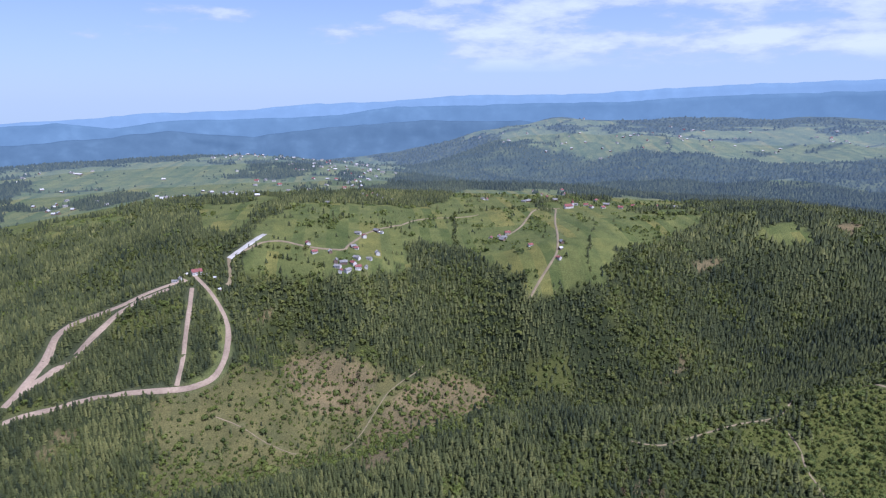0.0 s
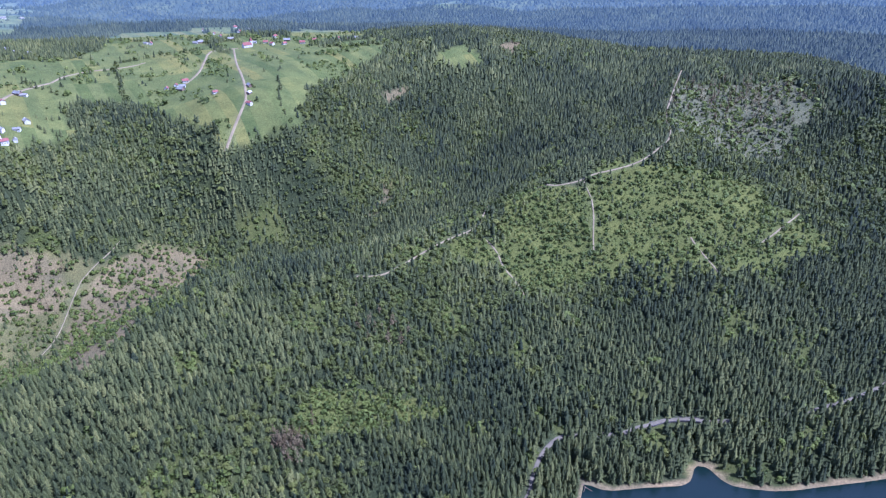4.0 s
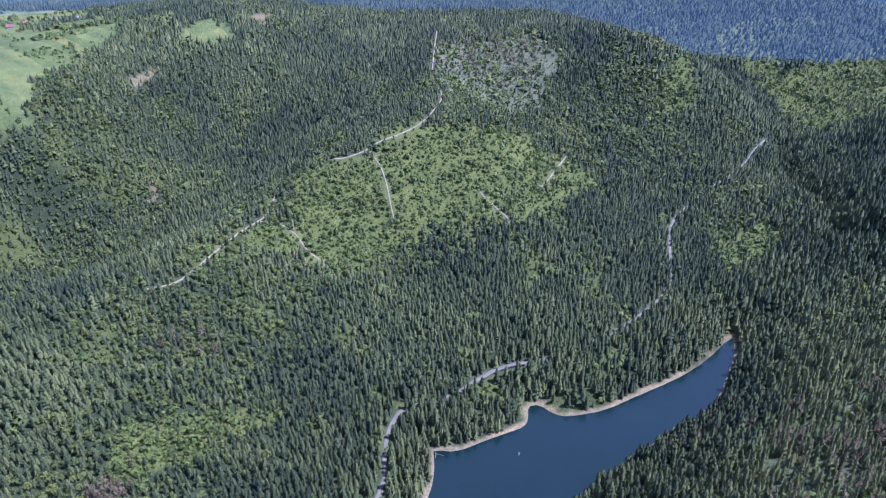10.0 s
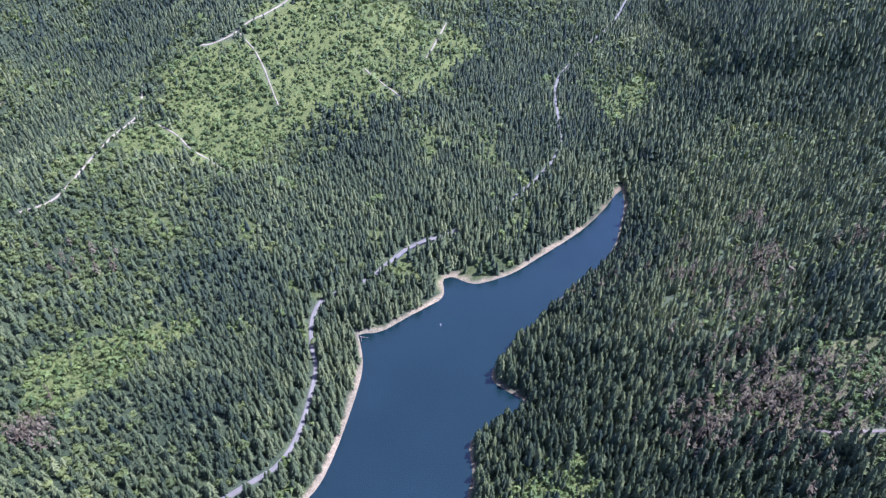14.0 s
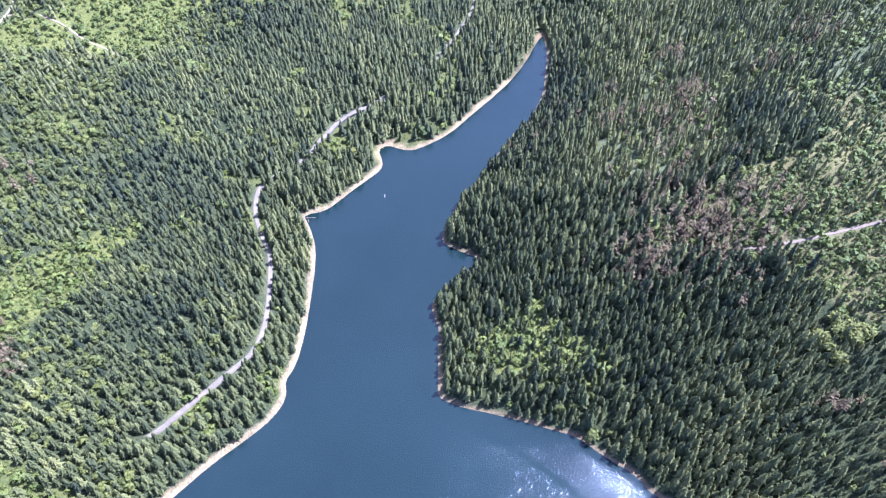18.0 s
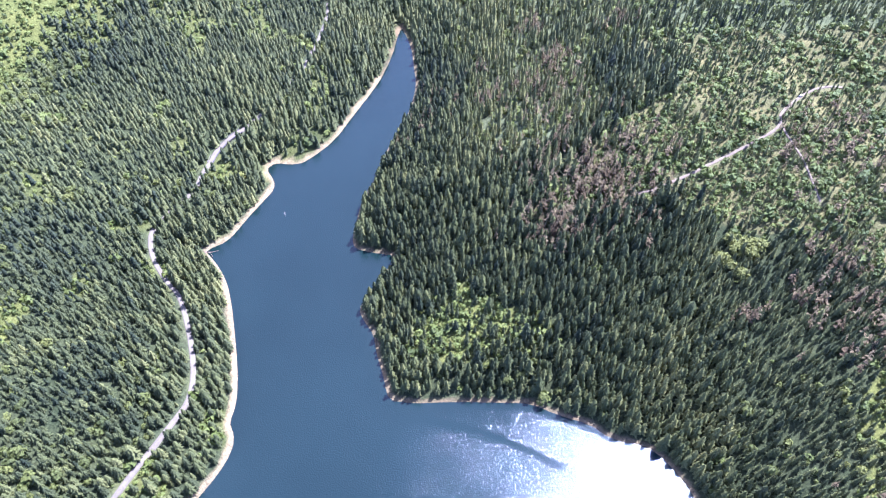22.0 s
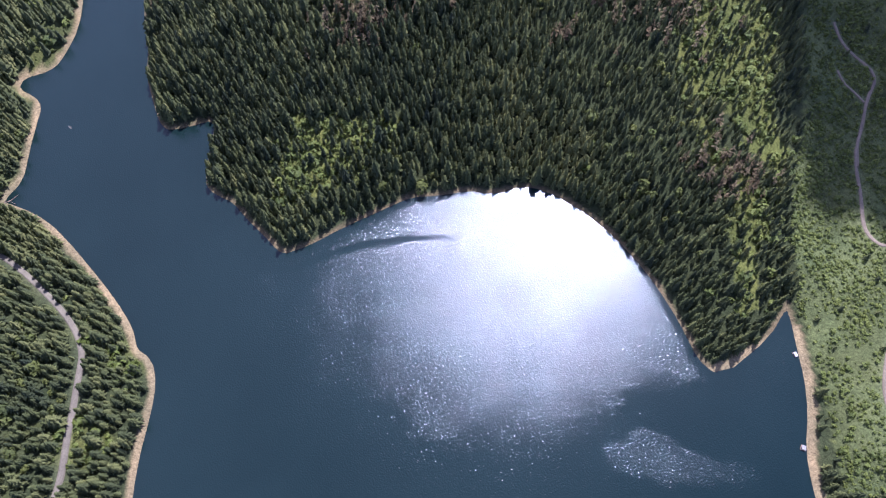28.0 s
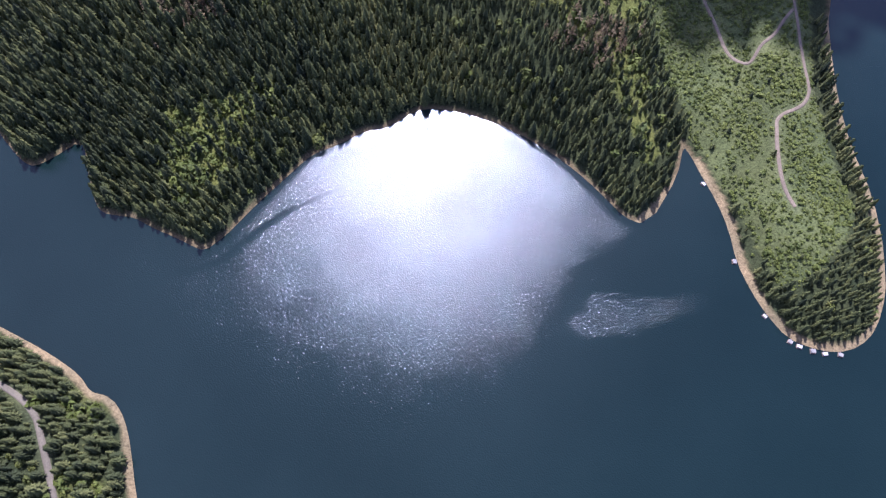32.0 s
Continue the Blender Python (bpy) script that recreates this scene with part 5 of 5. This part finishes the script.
def viaduct():
    """The curved road bridge over the side stream, on slender piers."""
    ob = tagged(new("road_bridge"), "curved concrete road bridge on piers above the wooded cove", "bridge")
    line = rounded(np.array(BRIDGE, float), 2)
    z = [max(level(x, y) for x, y in (line[0], line[-1])) + 1.0] * len(line)
    way = np.gradient(line, axis=0)
    side = np.c_[-way[:, 1], way[:, 0]] / (np.hypot(*way.T)[:, None] + 1e-9)
    for name, a, b, lo, hi, mat in (("deck", -2.9, 2.9, -0.9, 0.0, ASPHALT), ("parapet", -3.1, -2.9, -0.9, 0.8, CONCRETE), ("parapet", 2.9, 3.1, -0.9, 0.8, CONCRETE)):
        bm = bmesh.new()
        rows = []
        for p, s, h in zip(line, side, z):
            rows.append([bm.verts.new((*(p + s * o), h + v)) for o, v in ((a, lo), (b, lo), (b, hi), (a, hi))])
        for r, q in zip(rows, rows[1:]):
            for k in range(4):
                bm.faces.new((r[k], q[k], q[(k + 1) % 4], r[(k + 1) % 4]))
        bm.faces.new(rows[0][::-1])
        bm.faces.new(rows[-1])
        part(name, bm, mat, ob)
    for k in range(2, len(line) - 2, 3):
        x, y = line[k]
        part("pier", box(x - 0.8, y - 0.8, level(x, y) - 2, x + 0.8, y + 0.8, z[k] - 0.9), CONCRETE, ob)


viaduct()


# ---- trees that stand singly ----
def spruce_thing(seed):
    ob = tagged(new("spruce_tree"), "tall dark green spruce on the steep lake bank", "tree", "spruces on the west bank")
    bm = bmesh.new()
    bmesh.ops.create_cone(bm, cap_ends=True, segments=7, radius1=0.014, radius2=0.002, depth=0.9, matrix=Matrix.Translation((0, 0, 0.4)))
    part("trunk", bm, BARK, ob)
    v, t = spruce_shape(9, 7, seed, 0.25, 0.55)
    me = raw_mesh("crown", v, t, np.full(len(v), 0.25 + 0.09 * (seed % 6)))
    me.materials.append(SPRUCE)
    new("crown", me).parent = ob
    return ob


single_trees = [spruce_thing(300 + k) for k in range(6)]
for k, (x, y, z, tall, wide) in enumerate(near_spots.tolist()):
    m = Matrix.Translation((x, y, z)) @ Matrix.Rotation(rng.uniform(0, 6.28), 4, "Z") @ Matrix.Diagonal((tall * wide, tall * wide, tall, 1))
    if k < 6:
        single_trees[k].matrix_basis = m
    else:
        base = single_trees[k % 6]
        copy_thing(base, m @ Matrix.Diagonal((*(1 / v for v in base.scale), 1)))



def round_tree(seed):
    """A broad-leaved tree: a forked trunk under a crown of leaf clumps."""
    ob = tagged(new("broadleaf_tree"), "round pale green broad-leaved tree among dark spruces", "tree", "round trees on the hill")
    bm = bmesh.new()
    bmesh.ops.create_cone(bm, cap_ends=True, segments=7, radius1=0.03, radius2=0.015, depth=0.5, matrix=Matrix.Translation((0, 0, 0.22)))
    for k in range(3):
        turn = Matrix.Rotation(2.1 * k + seed, 4, "Z") @ Matrix.Rotation(0.6, 4, "X")
        bmesh.ops.create_cone(bm, cap_ends=True, segments=5, radius1=0.014, radius2=0.004, depth=0.35, matrix=Matrix.Translation((0, 0, 0.45)) @ turn @ Matrix.Translation((0, 0, 0.15)))
    part("trunk", bm, BARK, ob)
    v, t = clump_shape(26, seed)
    me = raw_mesh("crown", v * [1, 1, 0.85] + [0, 0, 0.15], t, np.full(len(v), 0.8))
    me.materials.append(BROADLEAF)
    new("crown", me).parent = ob
    return ob


for k, (x, y) in enumerate(ROUND_TREES):
    m = turned(x, y, level(x, y) - 0.2, 47 * k, 10.0 + 1.3 * (k % 4))
    round_tree(600 + k).matrix_basis = m

# dead spruces among the felled and scrubby slopes
spots = []
for cx, cy, spread, count in DEAD_STANDS:
    for _ in range(count):
        spots.append((rng.gauss(cx, spread), rng.gauss(cy, spread)))
spots = np.array(spots)
spots = np.c_[spots, ground_height(spots[:, 0], spots[:, 1]) - 0.2]
spots = spots[shore_distance(spots[:, 0], spots[:, 1]) > 8]
planted("dead_spruces", [dead_shape(400 + k) for k in range(5)], spots, RNG.uniform(13, 24, len(spots)), RNG.uniform(1.0, 1.5, len(spots)), RNG.uniform(0, 1, len(spots)), DEAD, "grey-brown dead spruces killed by beetles", "dead trees")


# ---- rows of trees between the fields ----
row_spots, row_tall = [], []
for ax, ay, bx, by in TREE_ROWS:
    count = max(4, int(math.hypot(bx - ax, by - ay) / 7.0))
    for k in range(count):
        if rng.random() < 0.8:
            s = (k + rng.uniform(-0.3, 0.3)) / count
            row_spots.append((ax + (bx - ax) * s + rng.gauss(0, 2.5), ay + (by - ay) * s + rng.gauss(0, 2.5)))
            row_tall.append(rng.uniform(6, 15))
row_spots, row_tall = np.array(row_spots), np.array(row_tall)
row_spots = np.c_[row_spots, ground_height(row_spots[:, 0], row_spots[:, 1]) - 0.3]
half = RNG.uniform(0, 1, len(row_spots)) < 0.55
tones = RNG.uniform(0.1, 0.7, len(row_spots))
planted("hedgerow_spruces", [spruce_shape(3, 5, 900 + k, 0.22) for k in range(4)], row_spots[half], row_tall[half], RNG.uniform(1.0, 1.3, int(half.sum())), tones[half], SPRUCE, "rows of dark spruces along the field edges", "hedgerow")
planted("hedgerow_bushes", [clump_shape(2, 920 + k) for k in range(4)], row_spots[~half], 0.6 * row_tall[~half], RNG.uniform(1.0, 1.4, int((~half).sum())), tones[~half], BROADLEAF, "rows of bushes along the field edges", "hedgerow")
copy_thing(single_trees[0], Matrix.Translation((*LONE_TREE, level(*LONE_TREE))) @ Matrix.Diagonal((27, 27, 22, 1)) @ Matrix.Diagonal((*(1 / v for v in single_trees[0].scale), 1)))


# ---- a car on the forest track ----
def car(x, y, deg):
    ob = tagged(new("car"), "small white estate car parked on the dirt track", "car")
    bm = bmesh.new()
    rows = []
    for px, half, lo, hi in ((-2.1, 0.72, 0.45, 0.85), (-1.9, 0.84, 0.3, 0.95), (0.9, 0.86, 0.3, 0.98), (1.9, 0.8, 0.3, 0.85), (2.1, 0.66, 0.42, 0.7)):
        rows.append([bm.verts.new(p) for p in ((px, -half, lo), (px, half, lo), (px, half * 0.97, hi), (px, -half * 0.97, hi))])
    for a, b in zip(rows, rows[1:]):
        for k in range(4):
            bm.faces.new((a[k], b[k], b[(k + 1) % 4], a[(k + 1) % 4]))
    bm.faces.new(rows[0][::-1])
    bm.faces.new(rows[-1])
    part("body", bm, WHITEWASH, ob)
    bm = bmesh.new()
    lo = [bm.verts.new(p) for p in ((-1.95, -0.76, 0.95), (1.0, -0.76, 0.97), (1.0, 0.76, 0.97), (-1.95, 0.76, 0.95))]
    hi = [bm.verts.new(p) for p in ((-1.6, -0.6, 1.42), (0.3, -0.6, 1.45), (0.3, 0.6, 1.45), (-1.6, 0.6, 1.42))]
    for k in range(4):
        bm.faces.new((lo[k], lo[(k + 1) % 4], hi[(k + 1) % 4], hi[k]))
    part("glasshouse", bm, PANE, ob, "dark side windows")
    part("roof", box(-1.62, -0.62, 1.42, 0.34, 0.62, 1.48), WHITEWASH, ob)
    for wx in (-1.3, 1.3):
        for wy in (-0.78, 0.78):
            bm = bmesh.new()
            bmesh.ops.create_cone(bm, cap_ends=True, segments=14, radius1=0.31, radius2=0.31, depth=0.2, matrix=Matrix.Translation((wx, wy, 0.31)) @ Matrix.Rotation(math.pi / 2, 4, "X"))
            part("wheel", bm, BARK, ob, "black rubber tyre")
    ob.matrix_basis = turned(x, y, level(x, y) + 0.45, deg)


car(*CAR, 300)


# ---- driftwood in the cove ----
for k in range(7):
    bm = bmesh.new()
    bmesh.ops.create_cone(bm, cap_ends=True, segments=8, radius1=0.28, radius2=0.16, depth=rng.uniform(5, 10), matrix=Matrix.Rotation(math.pi / 2, 4, "X"))
    for v in bm.verts:
        v.co += Vector((rng.gauss(0, 0.03), 0, rng.gauss(0, 0.03)))
    log = part("driftwood_log", bm, TIMBER, None, "bleached driftwood log floating at the shore")
    tagged(log, category="log", group="driftwood logs")
    log.matrix_basis = turned(DRIFTWOOD[0] - 3 + rng.gauss(0, 3), DRIFTWOOD[1] - 3 + rng.gauss(0, 3), 0.08 + 0.1 * k, rng.uniform(0, 180))


# ---- the cloud whose shadow lies on the valley behind the point ----
def cumulus(x, y, z, size):
    r = np.random.default_rng(44)
    verts, tris = [], []
    for k in range(44):
        v, t = clump_shape(6, 1000 + k)
        turn, far = r.uniform(0, 6.283), 0.6 * r.uniform(0, 1) ** 0.5
        c = np.array([far * np.cos(turn), far * np.sin(turn), 0])
        s = r.uniform(0.5, 0.9) * np.array([1, 1, 0.55])
        tris.append(t + sum(len(q) for q in verts))
        verts.append((v - [0, 0, 0.68]) * 2.6 * s * 0.5 + c)
    me = raw_mesh("cloud", np.concatenate(verts) * size + [x, y, z], np.concatenate(tris), None, True)
    me.materials.append(CLOUD)
    return tagged(new("cloud", me), "white cumulus cloud high over the hills", "cloud", kind="structure")


reach = 1600 / sun_dir.z
cumulus(180 + sun_dir.x * reach, -578 + sun_dir.y * reach, 1600, 172.0)
